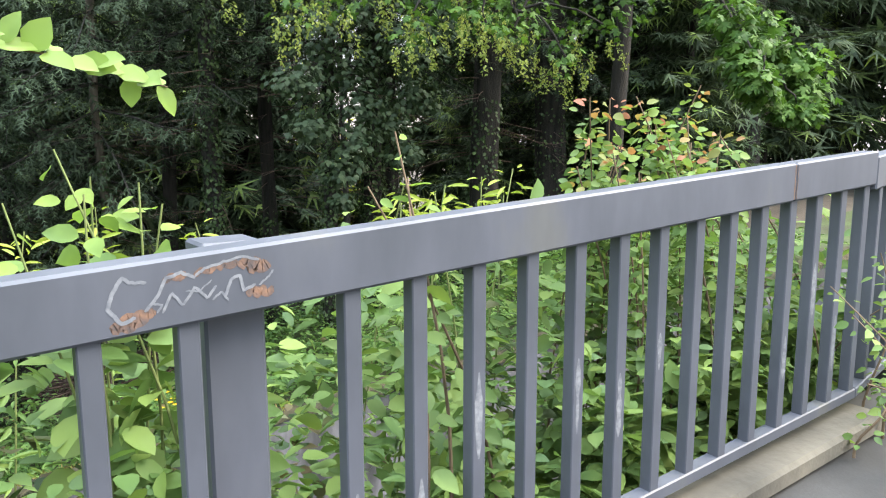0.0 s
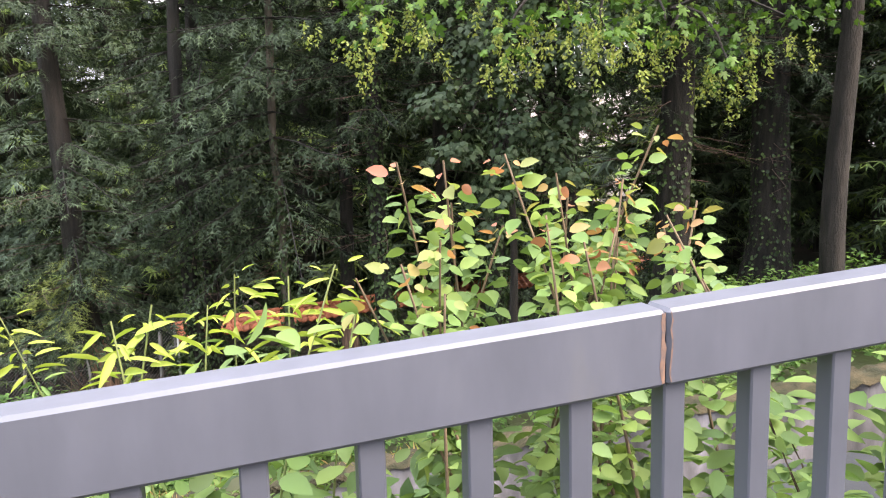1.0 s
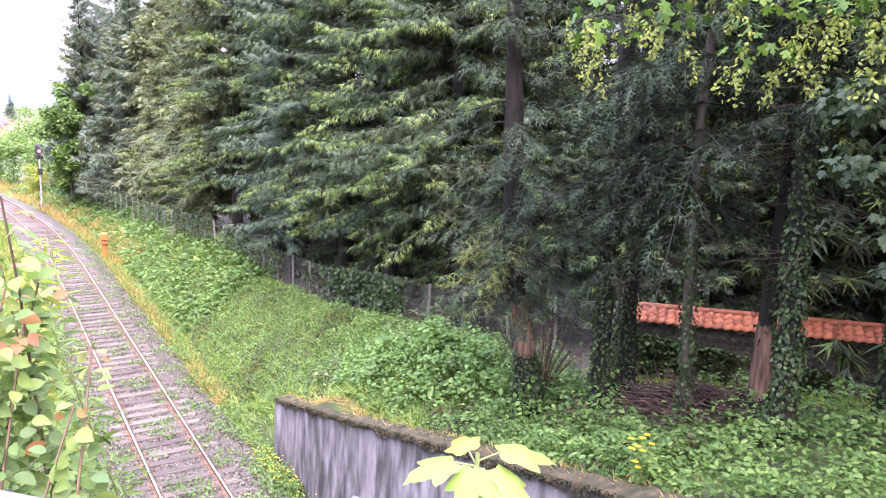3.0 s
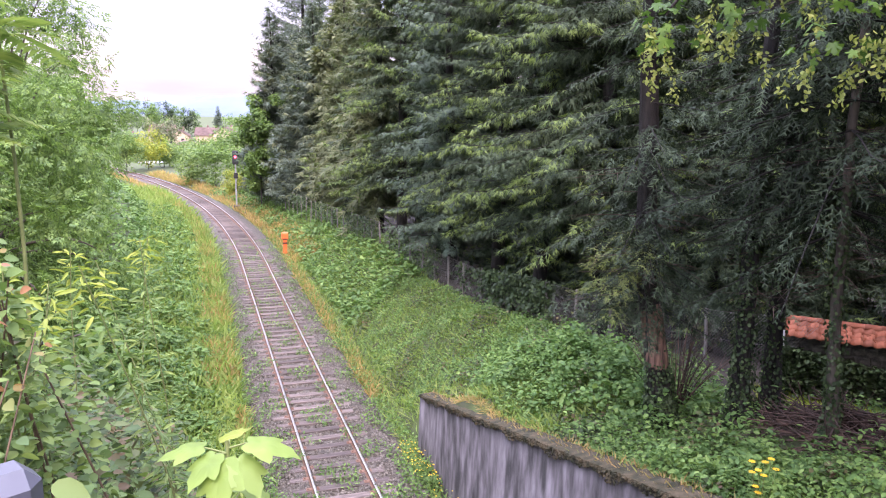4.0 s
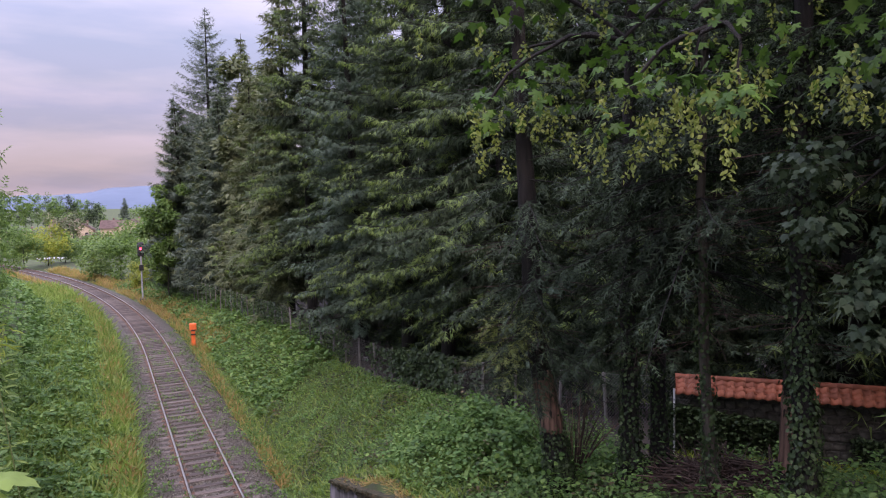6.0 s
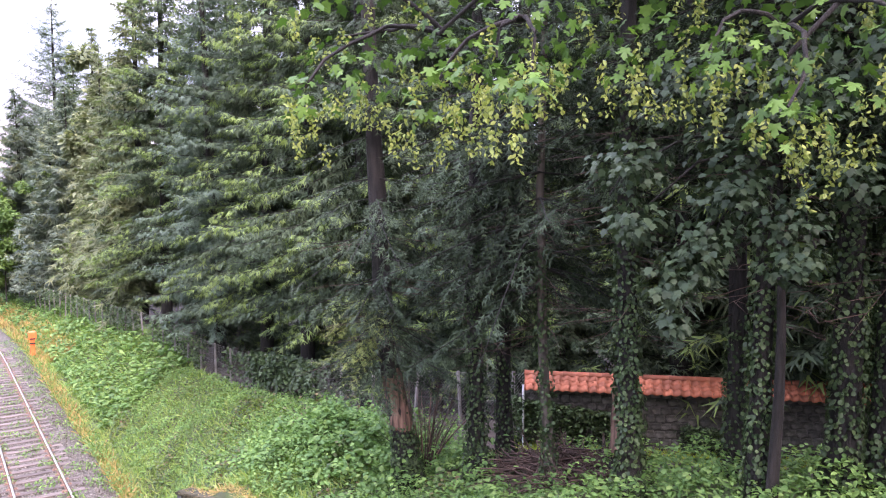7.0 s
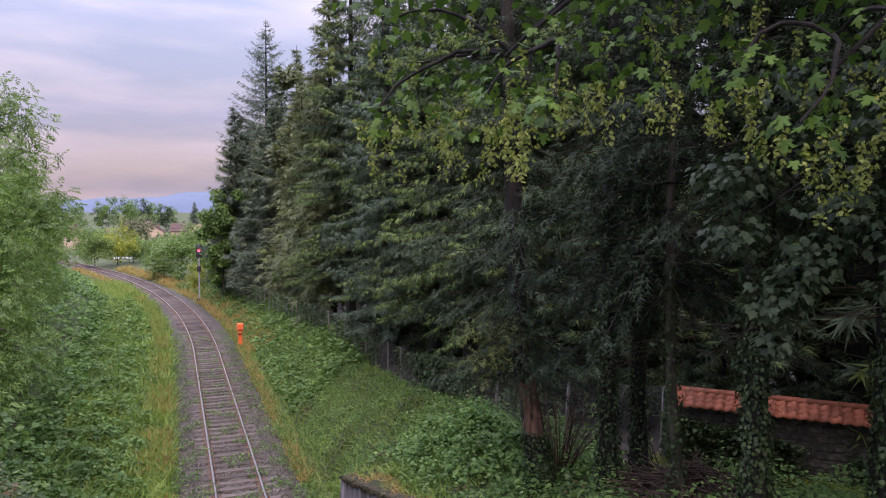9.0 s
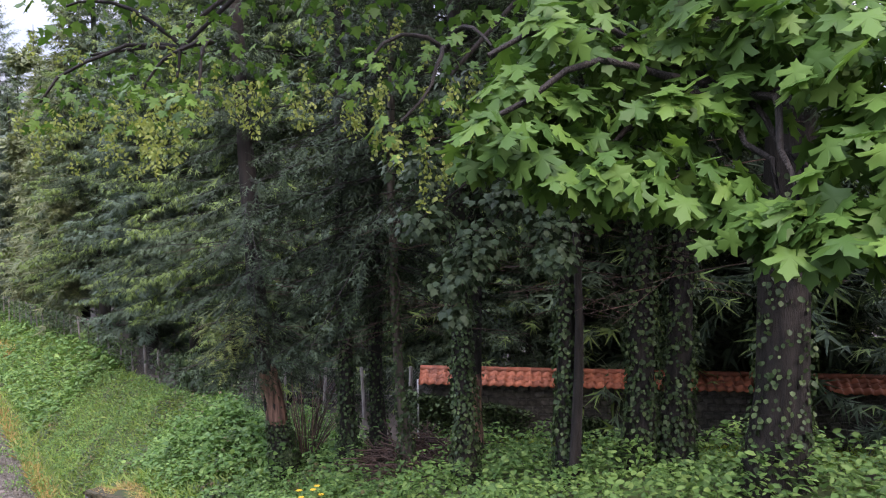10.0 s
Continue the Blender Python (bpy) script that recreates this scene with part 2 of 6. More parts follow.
M_lawn = leafy("mossy_lawn", [(0.20, 0.36, 0.03), (0.26, 0.42, 0.04), (0.30, 0.44, 0.05)], 0.7, 0.3, 0.8)
M_heaven = leafy("feathered_bright_leaves", [(0.13, 0.26, 0.06), (0.18, 0.32, 0.075), (0.22, 0.36, 0.09)], 0.5, 0.45)
# far firs: distance haze is put into the needle colour
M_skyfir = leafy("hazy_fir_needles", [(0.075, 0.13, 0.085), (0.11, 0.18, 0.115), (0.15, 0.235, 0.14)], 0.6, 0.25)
M_flower = leafy("yellow_petals", [(0.62, 0.50, 0.03), (0.70, 0.58, 0.05)], 0.5, 0.3)
M_twig = surface("twig", (0.09, 0.06, 0.035), (0.16, 0.11, 0.07), 6, 50, 0.9, bumpy=0.2)
M_stem = surface("green_stem", (0.12, 0.16, 0.05), (0.17, 0.20, 0.07), 6, 50, 0.8, bumpy=0.1)

# ---- building helpers ----
rng = np.random.default_rng(7)


def mesh_np(name, V, F, mats=(), idx=None, smooth=False):
    V, F = np.asarray(V, np.float32).reshape(-1, 3), np.asarray(F, np.int32)
    me = bpy.data.meshes.new(name)
    n, k = F.shape
    me.vertices.add(len(V))
    me.vertices.foreach_set("co", V.ravel())
    me.loops.add(n * k)
    me.loops.foreach_set("vertex_index", F.ravel())
    me.polygons.add(n)
    me.polygons.foreach_set("loop_start", np.arange(n, dtype=np.int32) * k)
    if idx is not None:
        me.polygons.foreach_set("material_index", np.asarray(idx, np.int32))
    if smooth:
        me.polygons.foreach_set("use_smooth", np.ones(n, bool))
    for m in mats:
        me.materials.append(m)
    me.update(calc_edges=True)
    return me


def part_np(name, V, F, mats, parent=None, label="", idx=None, smooth=False):
    ob = new(name, mesh_np(name, V, F, mats if isinstance(mats, (list, tuple)) else [mats], idx, smooth))
    ob.parent = parent
    if label:
        tagged(ob, label)
    return ob


def part(name, bm, material, parent=None, label="", smooth=False):
    me = bpy.data.meshes.new(name)
    bm.to_mesh(me)
    bm.free()
    me.materials.append(material)
    if smooth:
        me.polygons.foreach_set("use_smooth", np.ones(len(me.polygons), bool))
    ob = new(name, me)
    ob.parent = parent
    if label:
        tagged(ob, label)
    return ob


def root(name, m=None, label="", category="", group="", kind=""):
    ob = new(name)
    ob.empty_display_size = 0.1
    if m is not None:
        ob.matrix_basis = m
    return tagged(ob, label, category, group, kind)


def box(bm, x0, x1, y0, y1, z0, z1, bevel=0.0):
    r = bmesh.ops.create_cube(bm, size=1.0, matrix=Matrix.Translation(((x0 + x1) / 2, (y0 + y1) / 2, (z0 + z1) / 2)) @ Matrix.Diagonal((x1 - x0, y1 - y0, z1 - z0, 1)))
    if bevel:
        es = list({e for v in r["verts"] for e in v.link_edges})
        bmesh.ops.bevel(bm, geom=es, offset=bevel, segments=1, affect="EDGES")
    return bm


def norm(a):
    return a / np.maximum(np.linalg.norm(a, axis=-1, keepdims=True), 1e-9)


def turns(d, up):
    """Turns that lay y along d and z near up, for rows of each."""
    y = norm(d)
    x = norm(np.cross(y, up))
    return np.stack([x, y, np.cross(x, y)], -1)


def scatter(tv, tf, pos, R, size):
    """Many copies of a small form as one set of vertices and faces."""
    tv, tf, n = np.asarray(tv, float), np.asarray(tf), len(pos)
    size = np.broadcast_to(np.asarray(size, float).reshape(-1, 1, 1) if np.ndim(size) < 2 else np.asarray(size, float)[:, None, :], (n, 1, 1) if np.ndim(size) < 2 else (n, 1, 3))
    V = np.einsum("nij,nkj->nki", R, tv[None] * size) + np.asarray(pos)[:, None, :]
    F = tf[None] + (np.arange(n) * len(tv))[:, None, None]
    return V.reshape(-1, 3), F.reshape(-1, tf.shape[1])


def join(sets):
    V, F, I, o = [], [], [], 0
    for k, (v, f) in enumerate(sets):
        V.append(v), F.append(f + o), I.append(np.full(len(f), k))
        o += len(v)
    return np.concatenate(V), np.concatenate(F), np.concatenate(I)


def tube(path, radii, sides=7):
    P, r = np.asarray(path, float), np.asarray(radii, float)
    d = norm(np.gradient(P, axis=0))
    ref = np.where(np.abs(d[:, 2:3]) > 0.9, [[1.0, 0, 0]], [[0, 0, 1.0]])
    x = norm(np.cross(d, ref))
    y = np.cross(d, x)
    a = np.linspace(0, 2 * np.pi, sides, endpoint=False)
    V = P[:, None] + r[:, None, None] * (np.cos(a)[None, :, None] * x[:, None] + np.sin(a)[None, :, None] * y[:, None])
    i, j = np.meshgrid(np.arange(len(P) - 1), np.arange(sides), indexing="ij")
    k = (j + 1) % sides
    F = np.stack([i * sides + j, i * sides + k, (i + 1) * sides + k, (i + 1) * sides + j], -1).reshape(-1, 4)
    return V.reshape(-1, 3), F


# small leaf forms, one long along y
LEAF_V = np.array([(0, 0, 0), (-0.27, 0.3, 0.09), (-0.24, 0.68, 0.05), (0, 1, -0.08), (0.24, 0.68, 0.05), (0.27, 0.3, 0.09)])
LEAF_F = np.array([(0, 3, 2, 1), (0, 5, 4, 3)])
_half = [(0.17, 0.10, 0.05), (0.29, 0.34, 0.08), (0.25, 0.64, 0.04), (0.11, 0.87, -0.03)]
LEAF2_V = np.array([(0, 0, 0), (0, 0.34, -0.01), (0, 0.66, -0.03), (0, 1, -0.11)] + _half + [(-x, y, z) for x, y, z in _half])
LEAF2_F = np.array([(0, 4, 5, 1), (1, 5, 6, 2), (2, 6, 7, 3), (0, 1, 9, 8), (1, 2, 10, 9), (2, 3, 11, 10)])
SPRIG_V = np.array([(0, 0, 0), (-0.14, 0.45, 0.03), (0, 1, -0.06), (0.14, 0.45, 0.03)])
SPRIG_F = np.array([(0, 3, 2, 1)])
_cv, _cf = [], []
for _k in range(3):
    _y, _l = 0.12 + 0.3 * _k, 0.30 * (1 - 0.14 * _k)
    for _s in (-1, 1):
        _o = len(_cv)
        _cv += [(0, _y - 0.05, 0.0), (0, _y + 0.06, 0.0), (_s * _l, _y + 0.26, -0.04)]
        _cf.append((_o, _o + 1, _o + 2))
_cf.append((len(_cv), len(_cv) + 1, len(_cv) + 2))
_cv += [(-0.03, 0, 0.0), (0.03, 0, 0.0), (0, 1.12, -0.06)]
COMB_V, COMB_F = np.array(_cv), np.array(_cf)
# three slender needle sprays from one point
FAN_V = np.array([(-0.045, 0, 0), (0.045, 0, 0), (0, 1, -0.08), (-0.05, 0.08, 0), (0.01, 0.2, 0), (-0.36, 0.74, -0.06), (0.05, 0.08, 0), (-0.01, 0.2, 0), (0.36, 0.74, -0.06)])
FAN_F = np.array([(0, 1, 2), (3, 4, 5), (7, 6, 8)])
BLADE_V = np.array([(-0.03, 0, 0), (0.03, 0, 0), (0.022, 0.6, 0.06), (0, 1, 0.25)])
BLADE_F = np.array([(0, 1, 2, 3)])


def palmate():
    """A five-lobed maple leaf."""
    pts = [(0, 0), (0.18, 0.06), (0.42, 0.02), (0.33, 0.24), (0.62, 0.52), (0.34, 0.5), (0.26, 0.62), (0, 1.0)]
    right = pts
    left = [(-x, y) for x, y in pts[1:-1]][::-1]
    ring = right + left
    V = [(x, y - 0.05, -0.25 * x * x + (0.05 if abs(x) in (0.33, 0.34, 0.18) else 0)) for x, y in ring] + [(0, 0.3, 0.04)]
    c = len(ring)
    F = [(c, i, (i + 1) % c) for i in range(c)]
    return np.array(V), np.array(F)


PALM_V, PALM_F = palmate()


def maple_leaf():
    """A maple leaf with five deep, toothed lobes."""
    pts = [(0, 0), (0.12, -0.02), (0.33, -0.10), (0.30, 0.02), (0.46, 0.08), (0.29, 0.17), (0.37, 0.27), (0.64, 0.46), (0.44, 0.60), (0.33, 0.52), (0.18, 0.44), (0.205, 0.64), (0.25, 0.76), (0.12, 0.79), (0, 1.0)]
    ring = pts + [(-x, y) for x, y in pts[1:-1]][::-1]
    V = [(x * 1.05, y, -0.22 * x * x - 0.12 * max(0, y - 0.4) + 0.03 * math.sin(9 * abs(x) + 5 * y)) for x, y in ring] + [(0, 0.28, 0.035)]
    c = len(ring)
    return np.array(V), np.array([(c, i, (i + 1) % c) for i in range(c)])


MAPLE_V, MAPLE_F = maple_leaf()


def soft_leaf():
    """A limp young maple leaf: three broad shallow lobes, folded at the veins and drooping to the tip."""
    ring = [(0, 0.02), (0.10, -0.05), (0.24, -0.06), (0.33, 0.05), (0.36, 0.20), (0.47, 0.40), (0.50, 0.58), (0.38, 0.60), (0.27, 0.58), (0.24, 0.70), (0.20, 0.84), (0.09, 0.93), (0, 1.06)]
    ring = ring + [(-x, y) for x, y in ring[1:-1]][::-1]
    n = len(ring)
    V = [(k * x, k * (y - 0.3) + 0.3) for k in (1.0, 0.66, 0.33) for x, y in ring] + [(0, 0.3)]
    V = [(x, y, 0.10 * abs(x) - 0.55 * x * x - 0.42 * y * y * (y > 0) + 0.025 * math.sin(14 * y + 9 * abs(x))) for x, y in V]
    F = [(r * n + i, r * n + (i + 1) % n, (r + 1) * n + (i + 1) % n, (r + 1) * n + i) for r in (0, 1) for i in range(n)]
    F += [(2 * n + i, 2 * n + (i + 1) % n, 3 * n, 3 * n) for i in range(n)]
    return np.array(V), [f if f[2] != f[3] else f[:3] for f in F]


SOFT_V, SOFT_F = soft_leaf()


def pinnate(pairs=9):
    """A feather leaf of many leaflets, one long."""
    V, F = [], []
    for i in range(pairs):
        y = 0.18 + 0.76 * i / (pairs - 1)
        ln = 0.34 * (1 - 0.45 * abs(i / (pairs - 1) - 0.35))
        for s in (-1, 1):
            a = math.radians(62)
            d, q = np.array((s * math.sin(a), math.cos(a))), np.array((math.cos(a) * -s, math.sin(a)))
            o = len(V)
            z = -0.18 * y * y
            for u, w, dz in ((0, 0, 0), (0.4, 0.15, 0.0), (1, 0, -0.25), (0.4, -0.15, 0.0)):
                p = np.array((0, y)) + ln * (u * d + w * q)
                V.append((p[0], p[1], z + dz * ln))
            F.append((o, o + 1, o + 2, o + 3))
    o = len(V)
    V += [(-0.008, 0, 0), (0.008, 0, 0), (0.003, 1, -0.18), (-0.003, 1, -0.18)]
    F.append((o, o + 1, o + 2, o + 3))
    return np.array(V), np.array(F)


PINN_V, PINN_F = pinnate()


def leaf_spray():
    """A twig end with seven small pointed leaves in turn along it."""
    V, F = [], []
    for k, (y, a, ln) in enumerate(((0.05, 55, 0.34), (0.18, -58, 0.38), (0.32, 50, 0.38), (0.46, -50, 0.36), (0.58, 42, 0.34), (0.66, -38, 0.32), (0.68, 2, 0.36))):
        a = math.radians(a)
        d, q, o = np.array((math.sin(a), math.cos(a))), np.array((math.cos(a), -math.sin(a))), len(V)
        for u, w, dz in ((0, 0, 0), (0.45, 0.2, 0.04 * (k % 3)), (1, 0, -0.2), (0.45, -0.2, 0.05 * (k % 2))):
            p = np.array((0, y)) + ln * (u * d + w * q)
            V.append((p[0], p[1], -0.12 * y * y + dz * ln * 1.5))
        F.append((o, o + 1, o + 2, o + 3))
    return np.array(V), np.array(F)


SPRAY_V, SPRAY_F = leaf_spray()


def rand_dirs(n, up=0.0):
    d = norm(rng.normal(size=(n, 3)))
    d[:, 2] += up
    return norm(d)


# ---- lie of the land ----
RAIL_O, RAIL_D = np.array((-4.662, 0.83)), np.array((0.485, -0.875))
RAIL_N = np.array((0.875, 0.485))
RAIL_TOP = 8.760
ROAD_Z = 7.69
RAIL_SLOPE = 0.059
GW_P, GW_D, GW_N = np.array((9.3, 11.06)), np.array((0.7071, -0.7071)), np.array((0.7071, 0.7071))
GW_TOP, GW_FOOT = 5.02, 3.3


def track_x(y):
    return -0.00233 * np.maximum(np.asarray(y, float) - 45.0, 0) ** 2


def smooth01(a):
    a = np.clip(a, 0, 1)
    return a * a * (3 - 2 * a)


def wall_top(y):
    return np.clip(1.54 + 0.257 * (17.3 - np.asarray(y, float)), -0.3, 7.3)


def fence_ground(y):
    return np.interp(y, [-8, 0, 2.7, 4.5, 5.5, 8.1, 9, 12, 17, 21, 25, 30, 36, 48, 60, 67, 90, 120], [7.4, 6.15, 5.5, 5.0, 4.85, 4.25, 4.05, 3.4, 2.75, 2.45, 2.0, 1.9, 2.15, 1.6, 1.25, 1.1, 0.4, 0.0])


def fence_x(y):
    return np.interp(y, [11, 17, 25, 35, 50, 70, 90], [9.25, 7.7, 7.0, 6.3, 5.4, 3.7, 1.6])


def ground_z(x, y):
    x, y = np.asarray(x, float), np.asarray(y, float)
    u = x - track_x(y)
    s = (x - RAIL_O[0]) * RAIL_N[0] + (y - RAIL_O[1]) * RAIL_N[1]
    bed = -0.38 + 0 * u
    # right-hand bank and forest floor
    foot = np.where(y < 17.4, wall_top(y) - 0.06, np.interp(y, [17.4, 21], [1.0, -0.25]) * smooth01((u - 2.4) / 1.0) - 0.3 * (1 - smooth01((u - 2.4) / 1.0)))
    right = foot + (fence_ground(y) - foot) * smooth01((u - 2.8) / 3.6)
    # the ground falls to a level lawn at the garden wall's foot
    w = ((x - GW_P[0]) + (y - GW_P[1])) * 0.7071
    lawn = np.maximum(smooth01((w + 4.0) / 2.6), smooth01((x - 7.2) / 2.2) * smooth01((y + 2.5) / 3.5))
    right = right + (GW_FOOT - right) * lawn * smooth01((15.5 - y) / 3.0)
    # left-hand slope below the railing and bank
    cone = np.clip(7.25 - 0.85 * np.maximum(s - 0.35, 0), -0.38, ROAD_Z - 0.35)
    bank = -0.35 + 2.6 * smooth01((-u - 4.2) / 7.0)
    left = np.maximum(cone, bank)
    left = bed + (left - bed) * smooth01((-u - 2.5) / 1.1)
    z = np.where(u > 2.66, right, np.where(u < -2.5, left, bed))
    return z


def stand(x, y, dz=0.0):
    return float(ground_z(x, y)) + dz


def build_ground():
    xs = np.unique(np.concatenate([np.linspace(-900, -60, 15), np.linspace(-60, -12, 17), np.arange(-12, 14, 0.33), [2.655, 2.665], np.linspace(14, 60, 18), np.linspace(60, 900, 15)]))
    ys = np.unique(np.concatenate([np.linspace(-60, -9, 8), np.arange(-9, 60, 0.6), [17.39, 17.41], np.arange(60, 140, 2.0), np.linspace(140, 400, 20), np.linspace(400, 3200, 12)]))
    X, Y = np.meshgrid(xs, ys, indexing="ij")
    # columns follow the curve of the track near it
    near = np.clip(1 - np.abs(X) / 40, 0, 1)
    X = X + track_x(np.minimum(Y, 150)) * near
    Z = ground_z(X, Y)
    far = smooth01((Y - 90) / 80)
    Z = Z * (1 - far) + (-0.6 - 6.4 * smooth01((Y - 150) / 110)) * far
    Z += 0.05 * np.sin(X * 2.1 + 3 * np.sin(Y * 0.7)) * np.sin(Y * 1.7) * (np.abs(X - track_x(Y)) > 2.9) * (Y < 120)
    n, m = X.shape
    i, j = np.meshgrid(np.arange(n - 1), np.arange(m - 1), indexing="ij")
    F = np.stack([i * m + j, (i + 1) * m + j, (i + 1) * m + j + 1, i * m + j + 1], -1).reshape(-1, 4)
    cx, cy = X[:-1, :-1].ravel(), Y[:-1, :-1].ravel()
    wood_floor = (cx - track_x(np.minimum(cy, 150)) > 6.5) & (cx < 62) & (cy < 95)
    ob = part_np("ground", np.stack([X, Y, Z], -1), F, [M_ground, M_litter], idx=wood_floor.astype(int), smooth=True)
    tagged(ob, "grassy railway cutting and forest floor", "ground", kind="structure")


build_ground()

# ---- railway track ----
def build_track():
    track = root("railway_track", label="single railway track with weathered sleepers and shiny rails", category="railway track")
    ys = np.concatenate([np.arange(-24, 60, 1.0), np.arange(60, 170, 2.0)])
    prof = [(-0.065, -0.14, 1), (-0.012, -0.115, 1), (-0.012, -0.04, 1), (-0.036, -0.03, 1), (-0.036, 0.0, 0), (0.036, 0.0, 1), (0.036, -0.03, 1), (0.012, -0.04, 1), (0.012, -0.115, 1), (0.065, -0.14, 1)]
    slope = np.gradient(track_x(ys), ys)
    for side in (-1, 1):
        off = side * 0.7525
        V = np.array([[(track_x(y) + (off + px) * 1.0, y - s * (off + px), pz) for px, pz, _ in prof] for y, s in zip(ys, slope)])
        n, k = V.shape[:2]
        i, j = np.meshgrid(np.arange(n - 1), np.arange(k - 1), indexing="ij")
        F = np.stack([i * k + j, i * k + j + 1, (i + 1) * k + j + 1, (i + 1) * k + j], -1).reshape(-1, 4)
        idx = np.array([0 if prof[q][2] == 0 else 1 for q in j.ravel()])
        part_np("rail", V, F, [M_steel, M_rust], track, "rusty steel rail with a shiny worn top", idx)
    bm = bmesh.new()
    box(bm, -1.28, 1.28, -0.12, 0.12, -0.29, -0.135, 0.02)
    sl = part("sleeper", bm, M_sleeper, track)
    bm = bmesh.new()
    box(bm, -0.17, 0.17, -0.07, 0.07, -0.136, -0.118, 0.005)
    for d in (-0.12, 0.12):
        box(bm, d - 0.025, d + 0.025, -0.03, 0.03, -0.12, -0.085, 0.006)
    plate = part("rail_fastening", bm, M_rust, sl)
    plate.matrix_basis = pose(-0.7525, 0, 0)
    other = plate.copy()
    scene.collection.objects.link(other)
    other.parent = sl
    other.matrix_basis = pose(0.7525, 0, 0)
    r = random.Random(3)
    first = True
    y = -23.0
    while y < 160:
        o = sl if first else sl.copy()
        if not first:
            scene.collection.objects.link(o)
            o.parent = track
            if 5 < y < 70:
                for sx in (-0.7525, 0.7525):
                    p = plate.copy()
                    scene.collection.objects.link(p)
                    p.parent = o
                    p.matrix_basis = pose(sx, 0, 0)
        s = -0.00466 * max(y - 45, 0)
        o.matrix_basis = pose(float(track_x(y)) + r.uniform(-0.03, 0.03), y, r.uniform(-0.012, 0.006), 0, 0, math.degrees(math.atan(-s)) * 1.0 + r.uniform(-0.8, 0.8))
        first = False
        y += 0.6 + r.uniform(-0.03, 0.03) if y < 110 else 1.2
    # bed of crushed stone with sloping shoulders
    ys = np.concatenate([np.arange(-25, 70, 0.5), np.arange(70, 190, 2.0)])
    us = np.array([-1.95, -1.75, -1.5, -1.2, -0.9, -0.6, -0.3, 0, 0.3, 0.6, 0.9, 1.2, 1.6, 1.95, 2.25])
    zs = np.array([-0.42, -0.28, -0.185, -0.168, -0.182, -0.19, -0.195, -0.195, -0.195, -0.19, -0.182, -0.168, -0.18, -0.28, -0.42])
    U, Y = np.meshgrid(us, ys, indexing="ij")
    Z = zs[:, None] + 0 * Y + rng.normal(0, 0.012, Y.shape)
    X = track_x(Y) + U
    n, m = X.shape
    i, j = np.meshgrid(np.arange(n - 1), np.arange(m - 1), indexing="ij")
    F = np.stack([i * m + j, (i + 1) * m + j, (i + 1) * m + j + 1, i * m + j + 1], -1).reshape(-1, 4)
    bed = part_np("ballast_bed", np.stack([X, Y, Z], -1), F, M_ballast, smooth=True)
    tagged(bed, "bed of grey brown crushed stone under the track", "ballast", kind="structure")
    # loose stones
    n = 26000
    y = 12 + 38 * rng.random(n) ** 1.8
    u = rng.uniform(-1.85, 2.1, n)
    z = np.interp(u, us, zs) + 0.012
    oct_v = np.array([(1, 0, 0), (-1, 0.1, 0), (0.1, 1, 0), (0, -1, 0.1), (0.1, 0, 0.8), (0, 0.1, -0.8)]) * 0.5
    oct_f = np.array([(0, 2, 4), (2, 1, 4), (1, 3, 4), (3, 0, 4), (2, 0, 5), (1, 2, 5)])
    V, F = scatter(oct_v, oct_f, np.stack([track_x(y) + u, y, z], -1), turns(rand_dirs(n), rand_dirs(n)), rng.uniform(0.045, 0.1, n))
    tagged(part_np("ballast_stones", V, F, M_stone), "loose crushed stones between the sleepers", "stones", kind="stuff")


build_track()


# ---- retaining wall beside the track ----
def build_retaining_wall():
    w = root("retaining_wall", label="stained concrete retaining wall with a sloping mossy top", category="retaining wall", kind="structure")
    ys = np.linspace(-9.0, 17.35, 360)
    top = wall_top(ys)
    V = np.concatenate([np.stack([0 * ys + x, ys, z], -1) for x, z in ((2.44, ys * 0 - 0.6), (2.50, top), (2.85, top), (2.95, ys * 0 - 0.6))])
    n = len(ys)
    F = [(a * n + i, a * n + i + 1, (a + 1) * n + i + 1, (a + 1) * n + i) for a in range(3) for i in range(n - 1)]
    F += [(0, n, 2 * n, 3 * n), (n - 1, 4 * n - 1, 3 * n - 1, 2 * n - 1)]
    part_np("wall_body", V, np.array(F), M_concrete, w)
    jag = rng.normal(0, 0.014, (4, n)) + 0.006 * np.sin(np.linspace(0, 60, n)) * np.sin(np.linspace(0, 23, n))
    V = np.concatenate([np.stack([x + jag[a] * 0.8, ys, top + dz + jag[a]], -1) for a, (x, dz) in enumerate(((2.47, -0.03), (2.50, 0.022), (2.86, 0.05), (2.92, -0.02)))])
    F = [(a * n + i, a * n + i + 1, (a + 1) * n + i + 1, (a + 1) * n + i) for a in range(3) for i in range(n - 1)]
    part_np("coping", V, np.array(F), M_moss, w, "crumbling mossy coping", smooth=True)


build_retaining_wall()


# ---- road, bridge deck ----
def lean_up(bm):
    """Tilt a form built level along x to the road's rise."""
    for v in bm.verts:
        v.co.z += RAIL_SLOPE * v.co.x
    return bm


